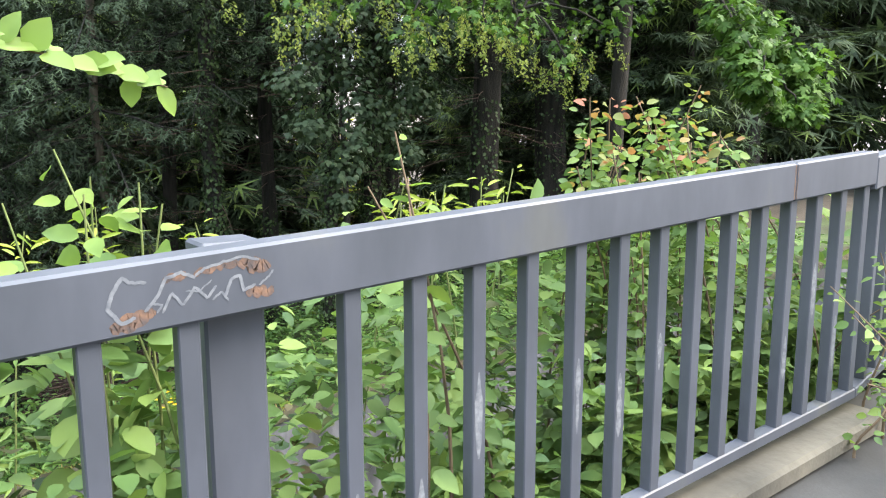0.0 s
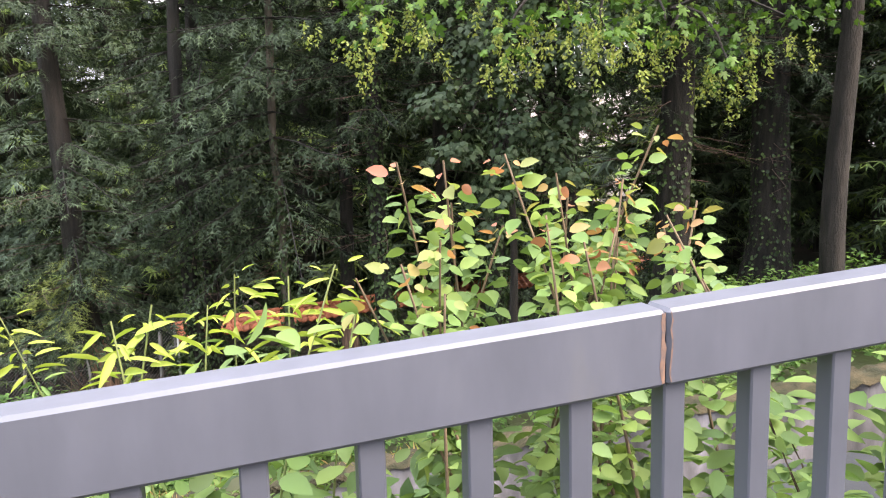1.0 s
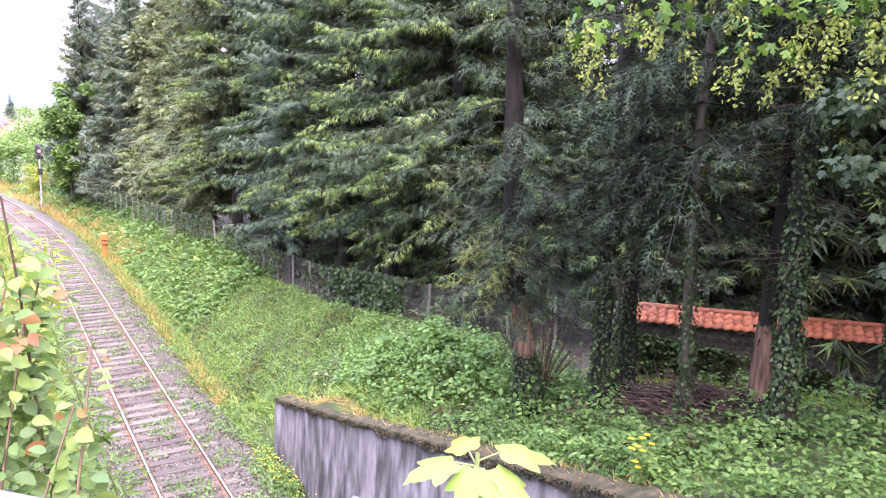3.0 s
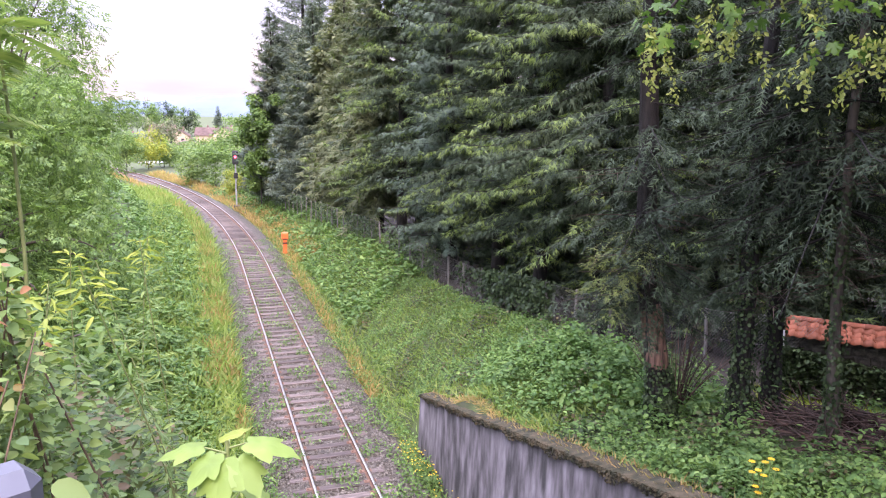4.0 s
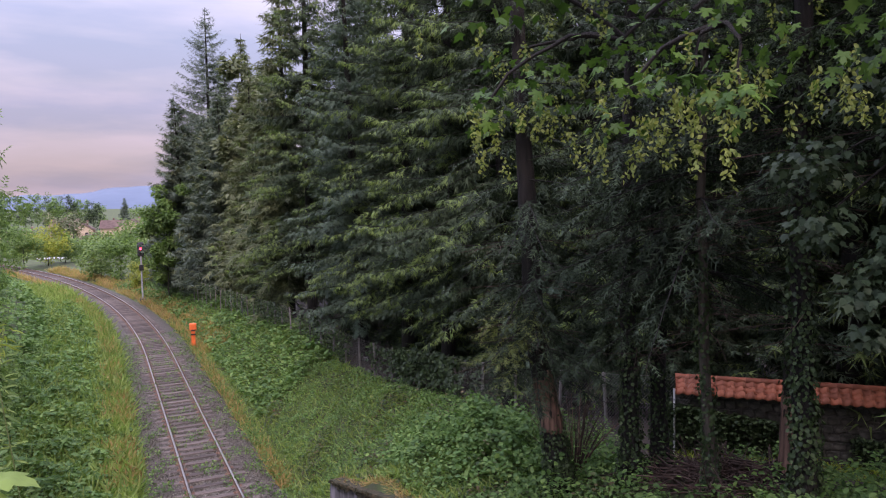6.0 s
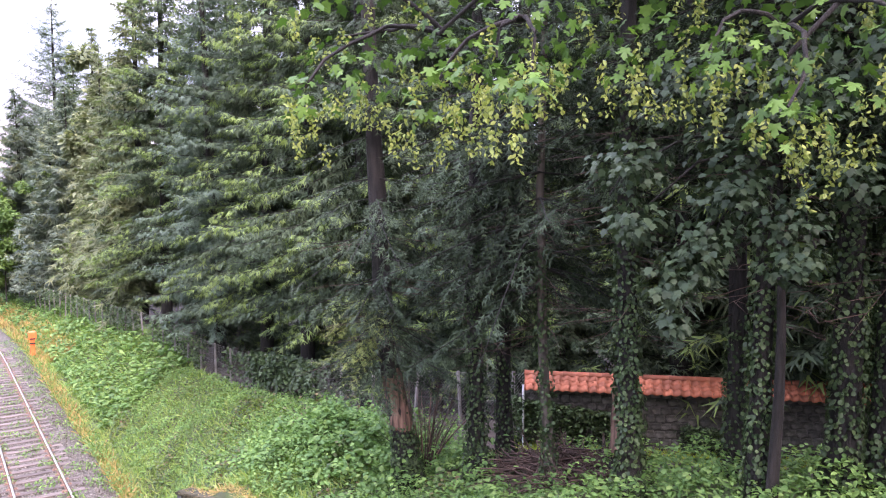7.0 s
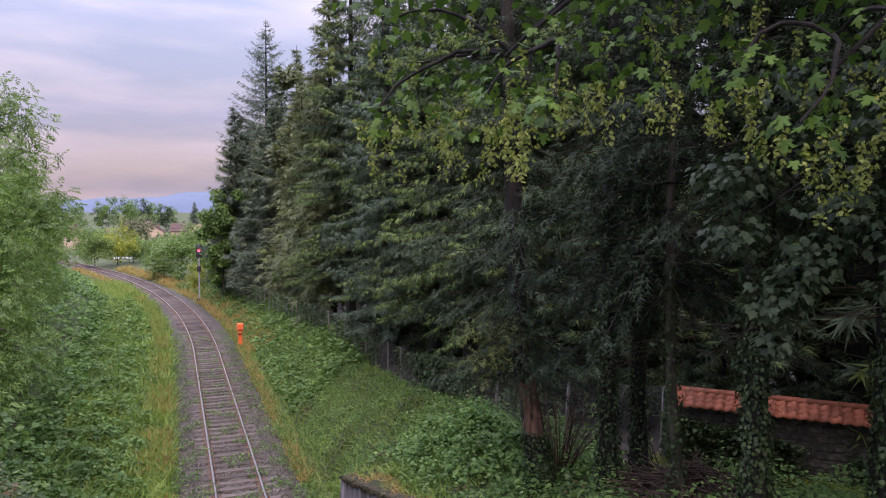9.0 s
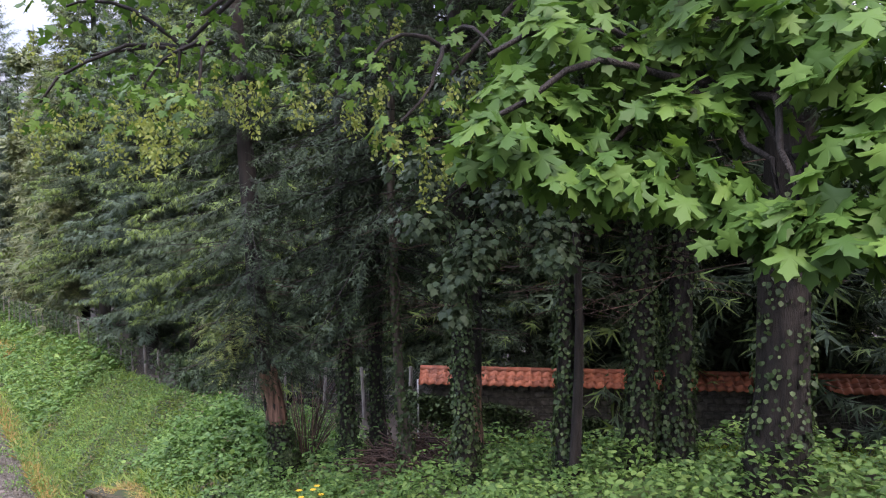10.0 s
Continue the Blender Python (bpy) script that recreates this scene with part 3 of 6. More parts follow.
def build_road():
    def at(L, s, z):
        p = RAIL_O + L * RAIL_D + s * RAIL_N
        return (p[0], p[1], z + RAIL_SLOPE * max(-6.0, min(L, 1.2)))
    V, F = [], []
    for L0, L1, s1 in ((-14, -6, 0.12), (-6, 1.2, 0.12), (1.2, 16, 1.25)):
        o = len(V)
        for z in (ROAD_Z, ROAD_Z - 0.9):
            V += [at(L0, -8, z), at(L1, -8, z), at(L1, s1, z), at(L0, s1, z)]
        F += [(o, o + 1, o + 2, o + 3), (o + 7, o + 6, o + 5, o + 4)] + [(o + a, o + 4 + a, o + 4 + (a + 1) % 4, o + (a + 1) % 4) for a in range(4)]
    tagged(part_np("road", np.array(V), np.array(F), M_asphalt), "asphalt road and bridge deck behind the railing", "road", kind="structure")
    bm = bmesh.new()
    box(bm, -6, 0.6, -0.12, 0.12, 0, 0.08, 0.015)
    k = part("kerb", lean_up(bm), M_kerb)
    k.matrix_basis = Matrix.Translation((*RAIL_O, ROAD_Z)) @ Matrix.Rotation(math.atan2(RAIL_D[1], RAIL_D[0]), 4, "Z")
    tagged(k, "concrete edge beam under the railing", "kerb", kind="structure")


build_road()


# ---- steel railing ----
def build_railing():
    m = Matrix.Translation((*RAIL_O, ROAD_Z)) @ Matrix.Rotation(math.atan2(RAIL_D[1], RAIL_D[0]), 4, "Z")
    top = RAIL_TOP - ROAD_Z
    g = random.Random(31)
    rail = root("bridge_railing", m, "anthracite painted steel railing with square balusters and scraped paint", "railing")
    first = None
    for x0, x1 in ((-6.0, -0.0018), (0.0018, 0.553)):
        bm = bmesh.new()
        box(bm, x0, x1, -0.035, 0.035, top - 0.125, top, 0.006)
        h = part("handrail", lean_up(bm), M_paint, rail)
        first = first or h
    # scratched-off tag with rust, on the face towards the road
    def mark(pts, w, mat, label, lift):
        P = np.array(pts, float)
        d = norm(np.gradient(P, axis=0))
        nrm = np.stack([-d[:, 1], d[:, 0]], -1) * (np.array([0.5] + [1.0] * (len(P) - 2) + [0.4]) * w / 2)[:, None]
        rows = [np.stack([Q[:, 0], 0 * Q[:, 0] - 0.035 - lift, top + RAIL_SLOPE * Q[:, 0] + Q[:, 1]], -1) for Q in (P + nrm, P - nrm)]
        V = np.concatenate(rows)
        n = len(P)
        part_np("scratch" if mat is M_scrape else "rust_stain", V, np.array([(i, i + 1, n + i + 1, n + i) for i in range(n - 1)]), mat, first, label)
    def stroke(uv, w, mat, label, lift):
        P = np.array(uv, float)
        u = np.linspace(0, len(P) - 1, 5 * len(P))
        xs, zs = np.interp(u, range(len(P)), P[:, 0]), np.interp(u, range(len(P)), P[:, 1])
        wob = np.array([g.uniform(-0.0012, 0.0012) for _ in u])
        mark(list(zip(-2.09 + 0.29 * xs, -0.006 - 0.112 * zs + wob)), w, mat, label, lift)
    pale, rusty = "scratched pale paint", "orange rust where paint is gone"
    for k, (uv, w) in enumerate(((((0.09, 0.12), (0.03, 0.35), (0.0, 0.58), (0.07, 0.84), (0.15, 0.78)), 0.007), (((0.08, 0.13), (0.13, 0.24), (0.22, 0.27)), 0.006), (((0.2, 0.72), (0.28, 0.5), (0.33, 0.26), (0.42, 0.2), (0.5, 0.32)), 0.006), (((0.5, 0.3), (0.56, 0.2), (0.68, 0.14), (0.8, 0.1), (0.91, 0.2)), 0.005), (((0.3, 0.78), (0.36, 0.5), (0.42, 0.72), (0.5, 0.46), (0.57, 0.68), (0.63, 0.5)), 0.005), (((0.68, 0.72), (0.72, 0.45), (0.78, 0.4), (0.8, 0.66), (0.88, 0.6)), 0.006), (((0.9, 0.62), (0.97, 0.5), (1.0, 0.4)), 0.004), (((0.24, 0.6), (0.3, 0.66), (0.27, 0.76)), 0.004), (((0.44, 0.5), (0.52, 0.55), (0.6, 0.4)), 0.003), (((0.6, 0.72), (0.66, 0.62), (0.7, 0.78)), 0.004))):
        stroke(uv, w, M_scrape, pale, 0.0009 + 0.00005 * k)
    for k, (u, v, w) in enumerate(((0.08, 0.88, 0.02), (0.13, 0.82, 0.024), (0.19, 0.76, 0.014), (0.38, 0.26, 0.012), (0.56, 0.24, 0.01), (0.7, 0.2, 0.013), (0.84, 0.22, 0.018), (0.9, 0.3, 0.022), (0.88, 0.7, 0.014), (0.93, 0.76, 0.014))):
        stroke(((u - 0.06, v + 0.05), (u - 0.02, v - 0.03), (u + 0.03, v + 0.03), (u + 0.07, v - 0.04)), w, M_rustspot, rusty, 0.0004 + 0.00004 * k)
    for k, x in enumerate((-0.006, -0.009, 0.007)):
        zz = np.linspace(-0.118, -0.004, 9)
        mark([(x + g.uniform(-0.002, 0.002), z) for z in zz], 0.005 if k < 2 else 0.003, M_rustspot, "rust along the rail's joint", 0.0006 + 0.0001 * k)
    bm = bmesh.new()
    box(bm, -6.0, 0.55, -0.025, 0.025, 0.12, 0.16, 0.004)
    part("bottom_rail", lean_up(bm), M_paint, rail)
    bm = bmesh.new()
    box(bm, -0.02, 0.02, -0.02, 0.02, 0.15, top - 0.12, 0.003)
    b = part("baluster", bm, M_paint, rail)
    b.matrix_basis = pose(0.025, 0, 0)
    for i in range(-35, 4):
        x = 0.025 + 0.165 * i
        if i in (0, -11):
            continue
        o = b.copy()
        scene.collection.objects.link(o)
        o.parent = rail
        o.matrix_basis = pose(x, 0, RAIL_SLOPE * x)
    # scraped strips on the balusters
    for i in range(-10, 3):
        if g.random() < 0.75:
            x, z0 = 0.025 + 0.165 * i, g.uniform(0.25, 0.75)
            n = 7
            zz = np.linspace(z0, z0 + g.uniform(0.1, 0.22), n)
            w = [0.002] + [g.uniform(0.004, 0.013) for _ in range(n - 2)] + [0.002]
            c = g.uniform(-0.005, 0.005)
            V = [(x + c + sgn * w[q], -0.0204, zz[q] + RAIL_SLOPE * x) for sgn in (-1, 1) for q in range(n)]
            part_np("scrape", np.array(V), np.array([(q, q + 1, n + q + 1, n + q) for q in range(n - 1)]), M_scrape, rail, "scraped pale paint")
    for x in (-3.85, -1.85):
        bm = bmesh.new()
        box(bm, x - 0.06, x + 0.06, 0.037, 0.14, 0.02, top - 0.0 + RAIL_SLOPE * x, 0.006)
        box(bm, x - 0.09, x + 0.09, -0.06, 0.15, 0.09 + RAIL_SLOPE * x, 0.11 + RAIL_SLOPE * x, 0.004)
        part("post", bm, M_paint, rail)
    # past the joint the last bay turns outward to a thick end post; the level bridge parapet goes on from there
    for nm, z0, z1, hw, bev in (("handrail", top - 0.125, top, 0.035, 0.006), ("bottom_rail", 0.12, 0.16, 0.025, 0.004)):
        bm = bmesh.new()
        box(bm, 0, 1.0, -hw, hw, z0, z1, bev)
        bmesh.ops.transform(bm, matrix=Matrix.Translation((0.55, 0, -0.02 if nm == "handrail" else 0)) @ Matrix.Rotation(math.radians(10), 4, "Z"), verts=bm.verts[:])
        part(nm, lean_up(bm), M_paint, rail)
        bm = bmesh.new()
        box(bm, 0, 5.2, -hw - 0.02, hw + 0.02, z0, z1, bev)
        bmesh.ops.transform(bm, matrix=Matrix.Translation((1.61, 0.23, 0.0)) @ Matrix.Rotation(math.radians(9.6), 4, "Z"), verts=bm.verts[:])
        part(nm, bm, M_paint, rail)
    bm = bmesh.new()
    box(bm, 1.53, 1.62, 0.18, 0.38, -0.35, top + 0.055, 0.025)
    part("post", bm, M_paint, rail)
    for i in range(6):
        o = b.copy()
        scene.collection.objects.link(o)
        o.parent = rail
        x = 0.68 + 0.155 * i
        o.matrix_basis = pose(x, 0.176 * (x - 0.55), RAIL_SLOPE * x, 0, 0, 10)
    for i in range(30):
        o = b.copy()
        scene.collection.objects.link(o)
        o.parent = rail
        x = 1.78 + 0.163 * i
        o.matrix_basis = pose(x, 0.23 + 0.169 * (x - 1.61), 0, 0, 0, 9.6)


build_railing()


# ---- garden wall with a tiled cap ----
def build_garden_wall():
    # built along its own run: x into the wood, y back along the wall, z from the lawn
    m = Matrix.Translation((*GW_P, 0)) @ Matrix.Rotation(math.radians(45), 4, "Z")
    w = root("garden_wall", m, "rubble stone garden wall capped with orange clay tiles", "wall", kind="structure")
    GW_X, Y0, Y1 = -0.28, 0.1, -16.5

    def gw_top(y):
        return GW_TOP + 0 * y
    ys = np.linspace(Y1, Y0, 40)
    V = np.concatenate([np.stack([0 * ys + x, ys, z], -1) for x, z in ((GW_X + 0.1, GW_FOOT - 0.4 + 0 * ys), (GW_X + 0.1, gw_top(ys) - 0.2), (GW_X + 0.45, gw_top(ys) - 0.2), (GW_X + 0.45, GW_FOOT - 0.4 + 0 * ys))])
    n = len(ys)
    F = [(a * n + i, a * n + i + 1, (a + 1) * n + i + 1, (a + 1) * n + i) for a in range(3) for i in range(n - 1)]
    F += [(0, n, 2 * n, 3 * n), (n - 1, 4 * n - 1, 3 * n - 1, 2 * n - 1)]
    part_np("wall_core", V, np.array(F), M_mortar, w)
    # rubble stones set proud of the mortar
    g = random.Random(9)
    forms = []
    for k in range(7):
        bm = bmesh.new()
        bmesh.ops.create_cube(bm, size=1.0)
        bmesh.ops.bevel(bm, geom=bm.edges[:], offset=0.13, segments=1, affect="EDGES")
        for v in bm.verts:
            v.co += Vector((g.uniform(-0.05, 0.05), g.uniform(-0.06, 0.06), g.uniform(-0.08, 0.08)))
        me = bpy.data.meshes.new("stone")
        bm.to_mesh(me)
        bm.free()
        me.materials.append(M_masonry)
        forms.append(me)
    y = -0.1
    while y > -16.3:
        step = 0.5
        z = gw_top(y) - 0.32
        lift = g.uniform(0, 0.08)
        for row in range(8):
            for dy in (-0.12, 0.12):
                hgt, wid = g.uniform(0.14, 0.20), g.uniform(0.20, 0.27)
                o = new("stone", forms[g.randrange(7)])
                o.parent = w
                o.matrix_basis = pose(GW_X + 0.11, y + dy + g.uniform(-0.02, 0.02) + (0.12 if row % 2 else 0), z - lift - 0.19 * row, g.uniform(-5, 5) - 9, 0, 0) @ Matrix.Diagonal((0.10, wid, hgt, 1))
        y -= step
    # tiles: three courses on the near slope, two on the far one, ridge tiles
    pts = np.linspace(0, 1, 7)
    prof = np.stack([(pts - 0.5) * 0.215, 0.03 * np.sin(pts * 2 * np.pi) + 0.012], -1)
    V = np.array([(0.03 - 0.0 * d, px, pz) if d == 0 else (-0.145, px, pz - 0.0) for d in (0, 1) for px, pz in prof] + [(0.03 if d == 0 else -0.145, px, pz - 0.014) for d in (0, 1) for px, pz in prof])
    F = []
    for i in range(6):
        F += [(i, i + 1, 7 + i + 1, 7 + i), (14 + i, 21 + i, 21 + i + 1, 14 + i + 1), (7 + i, 8 + i, 22 + i, 21 + i), (0 + i, 14 + i, 15 + i, 1 + i)]
    tile = mesh_np("tile", V, np.array(F), [M_tile], smooth=False)
    hv, hf = tube([(0, -0.17, 0), (0, 0.17, 0)], [0.075, 0.085], 10)
    ridge = mesh_np("ridge_tile", hv, hf, [M_tile], smooth=True)
    r = random.Random(5)
    y, k = 0.0, 0
    while y > Y1:
        for row, (dx, dz, rot) in enumerate(((0.09, -0.045, 40), (-0.015, -0.13, 40), (-0.12, -0.215, 40), (0.51, -0.045, 140), (0.62, -0.13, 140))):
            o = new("tile", tile)
            o.parent = w
            yy = y - r.uniform(0, 0.008)
            o.matrix_basis = Matrix.Translation((GW_X + 0.05 + dx, yy, gw_top(yy) + dz)) @ Matrix.Rotation(math.radians(-40 if row < 3 else 40), 4, "Y") @ Matrix.Rotation(math.pi if row > 2 else 0, 4, "Z") @ pose(0, 0, 0, 0, 0, r.uniform(-2, 2))
        y -= 0.215
    y = -0.05
    while y > Y1:
        o = new("ridge_tile", ridge)
        o.parent = w
        o.matrix_basis = Matrix.Translation((GW_X + 0.3, y, gw_top(y) - 0.02)) @ pose(0, 0, 0, r.uniform(-1, 1), 0, r.uniform(-2, 2))
        y -= 0.31


build_garden_wall()


def build_wall_post():
    x, y = GW_P - 0.12 * GW_D - 0.42 * GW_N
    t = root("white_pipe", pose(x, y, stand(x, y, -0.1)), "thin white downpipe at the end of the garden wall", "pipe")
    part_np("pipe", *tube([(0, 0, 0), (0, 0, 0.9), (0, 0, 1.62)], [0.024, 0.024, 0.024], 10), M_white, t, smooth=True)
    for z in (0.5, 1.35):
        part_np("clip", *tube([(0, 0, z), (0, 0, z + 0.03)], [0.032, 0.032], 10), M_grey, t)


build_wall_post()


# ---- trees ----
def conifer_mesh(seed, h, reach, clear, tips=0.25, dense=1.0, droop=0.35, bare=0.0, fine=False, light=False):
    """Trunk and crown of a spruce: whorls of drooping boughs with hanging sprays."""
    g = np.random.default_rng(seed)
    lean = g.normal(0, 0.012, 2)
    zt = np.linspace(0, h, 12)
    trunk = tube(np.stack([lean[0] * zt, lean[1] * zt, zt], -1), 0.012 * h * (1 - zt / h) ** 0.8 + 0.015, 8)
    P, D, U, S, T = [], [], [], [], []
    boughs = [trunk]
    z = clear
    while z < h - 0.2:
        f = (z - clear) / (h - clear)
        for b in range(g.integers(4, 7)):
            a = g.uniform(0, 2 * np.pi)
            L = reach * ((1 - f) ** 0.75 * (0.55 + 0.45 * min(1, f * 6 + 0.3)) + 0.04) * g.uniform(0.7, 1.15)
            t = np.linspace(0, 1, 7)
            out = np.array((np.cos(a), np.sin(a), 0))
            dr = droop * g.uniform(0.45, 1.7)
            rise = (0.28 * f - 0.05 + g.normal(0, 0.06)) * t - dr * (1 - 0.8 * f) * t**1.6 + 0.14 * t**4
            out = norm(out + np.array((0, 0, g.normal(0, 0.05))))
            path = np.array((lean[0] * z, lean[1] * z, z)) + L * (t[:, None] * out + rise[:, None] * np.array((0, 0, 1)))
            if L > 0.8 and not (light and L < 2.2):
                boughs.append(tube(path[::2], (0.018 * (1 - t) * (L / 3) + 0.005)[::2], 3))
            n = max(3, int(L * 7 * dense))
            fresh = min(0.95, 2.3 * tips) if g.random() < 0.55 else 0.12 * tips
            side = np.cross(out, (0, 0, 1))
            for q in range(n):
                tq = 0.12 + 0.88 * (q + g.uniform(0, 1)) / n
                if bare and tq < bare:
                    continue
                p = np.array([np.interp(tq, t, path[:, c]) for c in range(3)])
                for sg in (-1, 1):
                    tl = (0.16 + 0.42 * (1 - tq)) * min(1.6, 0.4 + L * 0.4) * g.uniform(0.7, 1.2)
                    d = norm(out * g.uniform(0.5, 0.9) + sg * side * g.uniform(0.6, 1.0) + np.array((0, 0, -0.3 - 0.6 * droop + g.normal(0, 0.3))))
                    m = (2 if tl < 0.4 else 3) - (1 if light else 0)
                    for w in range(m):
                        P.append(p + d * tl * w / m * 0.9)
                        D.append(norm(d + g.normal(0, 0.34, 3) + np.array((0, 0, -0.28 * w))))
                        U.append(norm(np.array((0, 0, 1)) + g.normal(0, 0.35, 3)))
                        S.append(tl / m * g.uniform(1.1, 1.7) + 0.05)
                        T.append(tq > 0.45 and g.random() < fresh * smooth01((tq - 0.35) / 0.4) * (0.45 + 0.55 * (w == m - 1)))
        z += g.uniform(0.28, 0.46) * (1.0 if h > 8 else 0.6)
    P, D, U, S, T = np.array(P), np.array(D), np.array(U), np.array(S), np.array(T)
    if fine:
        V, F = scatter(COMB_V, COMB_F, P, turns(D, U), S)
        T = np.repeat(T, len(COMB_F))
    else:
        V, F = scatter(FAN_V * (1.0 if not light else 1.5, 1, 1), FAN_F, P, turns(D, U), S * (1.55 if light else 1.2))
        T = np.repeat(T, len(FAN_F))
    wood = join(boughs)
    return (wood[0], wood[1]), (V, F, T.astype(int))


def make_conifer(name, seed, h, reach, clear, label, mats=None, bark=None, **kw):
    wood, (V, F, idx) = conifer_mesh(seed, h, reach, clear, **kw)
    t = root(name, label=label, category="conifer tree", group="conifers along the fence")
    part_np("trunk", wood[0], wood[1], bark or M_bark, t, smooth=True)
    part_np("crown", V, F, mats or [M_needle, M_tips], t, idx=idx)
    return t


def place(ob, x, y, turn=0.0, size=1.0, dz=-0.1, copy=True, label=""):
    o = copy_thing(ob, Matrix()) if copy else ob
    o.matrix_basis = pose(x, y, stand(x, y, dz), 0, 0, turn) @ Matrix.Diagonal((size, size, size, 1))
    if label:
        tagged(o, label)
    return o


def build_conifers():
    L1 = "tall dark spruce with drooping boughs and light new shoots"
    a = make_conifer("spruce_tree", 11, 25, 4.4, 4.3, L1, tips=0.45)
    b = make_conifer("spruce_tree", 12, 22, 4.0, 3.6, L1, tips=0.38)
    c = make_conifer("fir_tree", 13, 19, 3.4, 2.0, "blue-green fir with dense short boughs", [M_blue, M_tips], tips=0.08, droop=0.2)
    d = make_conifer("spruce_tree", 14, 24, 3.6, 7.5, "tall spruce with a long bare trunk", tips=0.2, bare=0.35)
    la = make_conifer("spruce_tree", 15, 24, 4.0, 2.6, L1, tips=0.3, dense=0.52, light=True)
    lb = make_conifer("spruce_tree", 16, 21, 3.8, 2.0, L1, tips=0.22, dense=0.52, light=True)
    lc = make_conifer("larch_tree", 17, 23, 3.4, 2.0, "pale grey-green larch with fine drooping sprays", [M_larch, M_tips], tips=0.1, dense=0.7, droop=0.6, light=True)
    r = random.Random(2)
    spots = [(a, 8.2, 17.5), (b, 8.0, 21.5), (a, 8.4, 26), (c, 7.9, 30), (b, 8.3, 34), (a, 8.0, 38.5), (lc, 7.8, 43), (lb, 8.0, 48), (lc, 7.4, 53), (lc, 7.4, 58), (lb, 7.2, 64),
             (la, 12, 20), (lb, 12.5, 27), (d, 12, 33), (lb, 12, 41), (la, 13, 50), (d, 11.5, 14.5), (d, 12.5, 9.5), (d, 15.0, 7.6), (d, 13, -1.5), (lb, 16, 12), (la, 17, 18), (la, 15.5, 23), (lb, 15, 29), (lb, 18.5, 15), (lb, 21, 9), (lb, 17, 36), (lb, 16.5, 6), (lb, 16.5, -1), (la, 17, -7), (d, 14, -5), (lb, 19, -13), (la, 14, -17), (lb, 17.5, -20), (lb, 12.5, -11),
             (lb, 14.2, 8.6), (lb, 14.5, -2), (lb, 11.5, -8), (c, 10.5, -14), (c, 10.4, 16), (c, 10.6, 23.5), (b, 10.2, 36), (lb, 10.8, 45), (lb, 7.2, 72), (lb, 9, 70)]
    used = set()
    for ob, x, y in spots:
        place(ob, x + r.uniform(-0.4, 0.4), y + r.uniform(-0.5, 0.5), r.uniform(0, 360), r.uniform(0.9, 1.1) * (0.86 if y > 45 else 1.0), copy=ob in used)
        used.add(ob)
    # young spruces behind the garden wall
    for k, (run, off) in enumerate(((0.8, 1.9), (2.6, 1.5), (4.6, 2.2), (6.5, 1.6), (8.6, 2.3), (10.6, 1.7), (12.6, 2.4), (14.8, 1.8))):
        p = GW_P + run * GW_D + off * GW_N
        place(lb, p[0], p[1], 70 * k, 0.4 + 0.05 * (k % 3), label="young spruce growing behind the garden wall")
    for k, (x, y) in enumerate(((9.7, 14.2), (10.7, 12.9), (9.0, 16.8), (11.6, 15.5), (9.5, 19.2), (9.3, 23.4), (9.0, 27.8), (8.6, 32.4))):
        place(lb, x, y, 64 * k, 0.42 + 0.05 * (k % 3), label="young spruce in the shade behind the fence")
    for k, (x, y) in enumerate(((12.5, -5.4), (14.5, -7.0), (12.2, -9.4), (16.5, -9.5), (10.6, -3.2), (9.6, -4.6), (11.8, -2.6), (10.2, -0.6), (7.6, -4.4))):
        place(lb, x, y, 50 * k, 0.45, label="young spruce in the wood's undergrowth")


build_conifers()


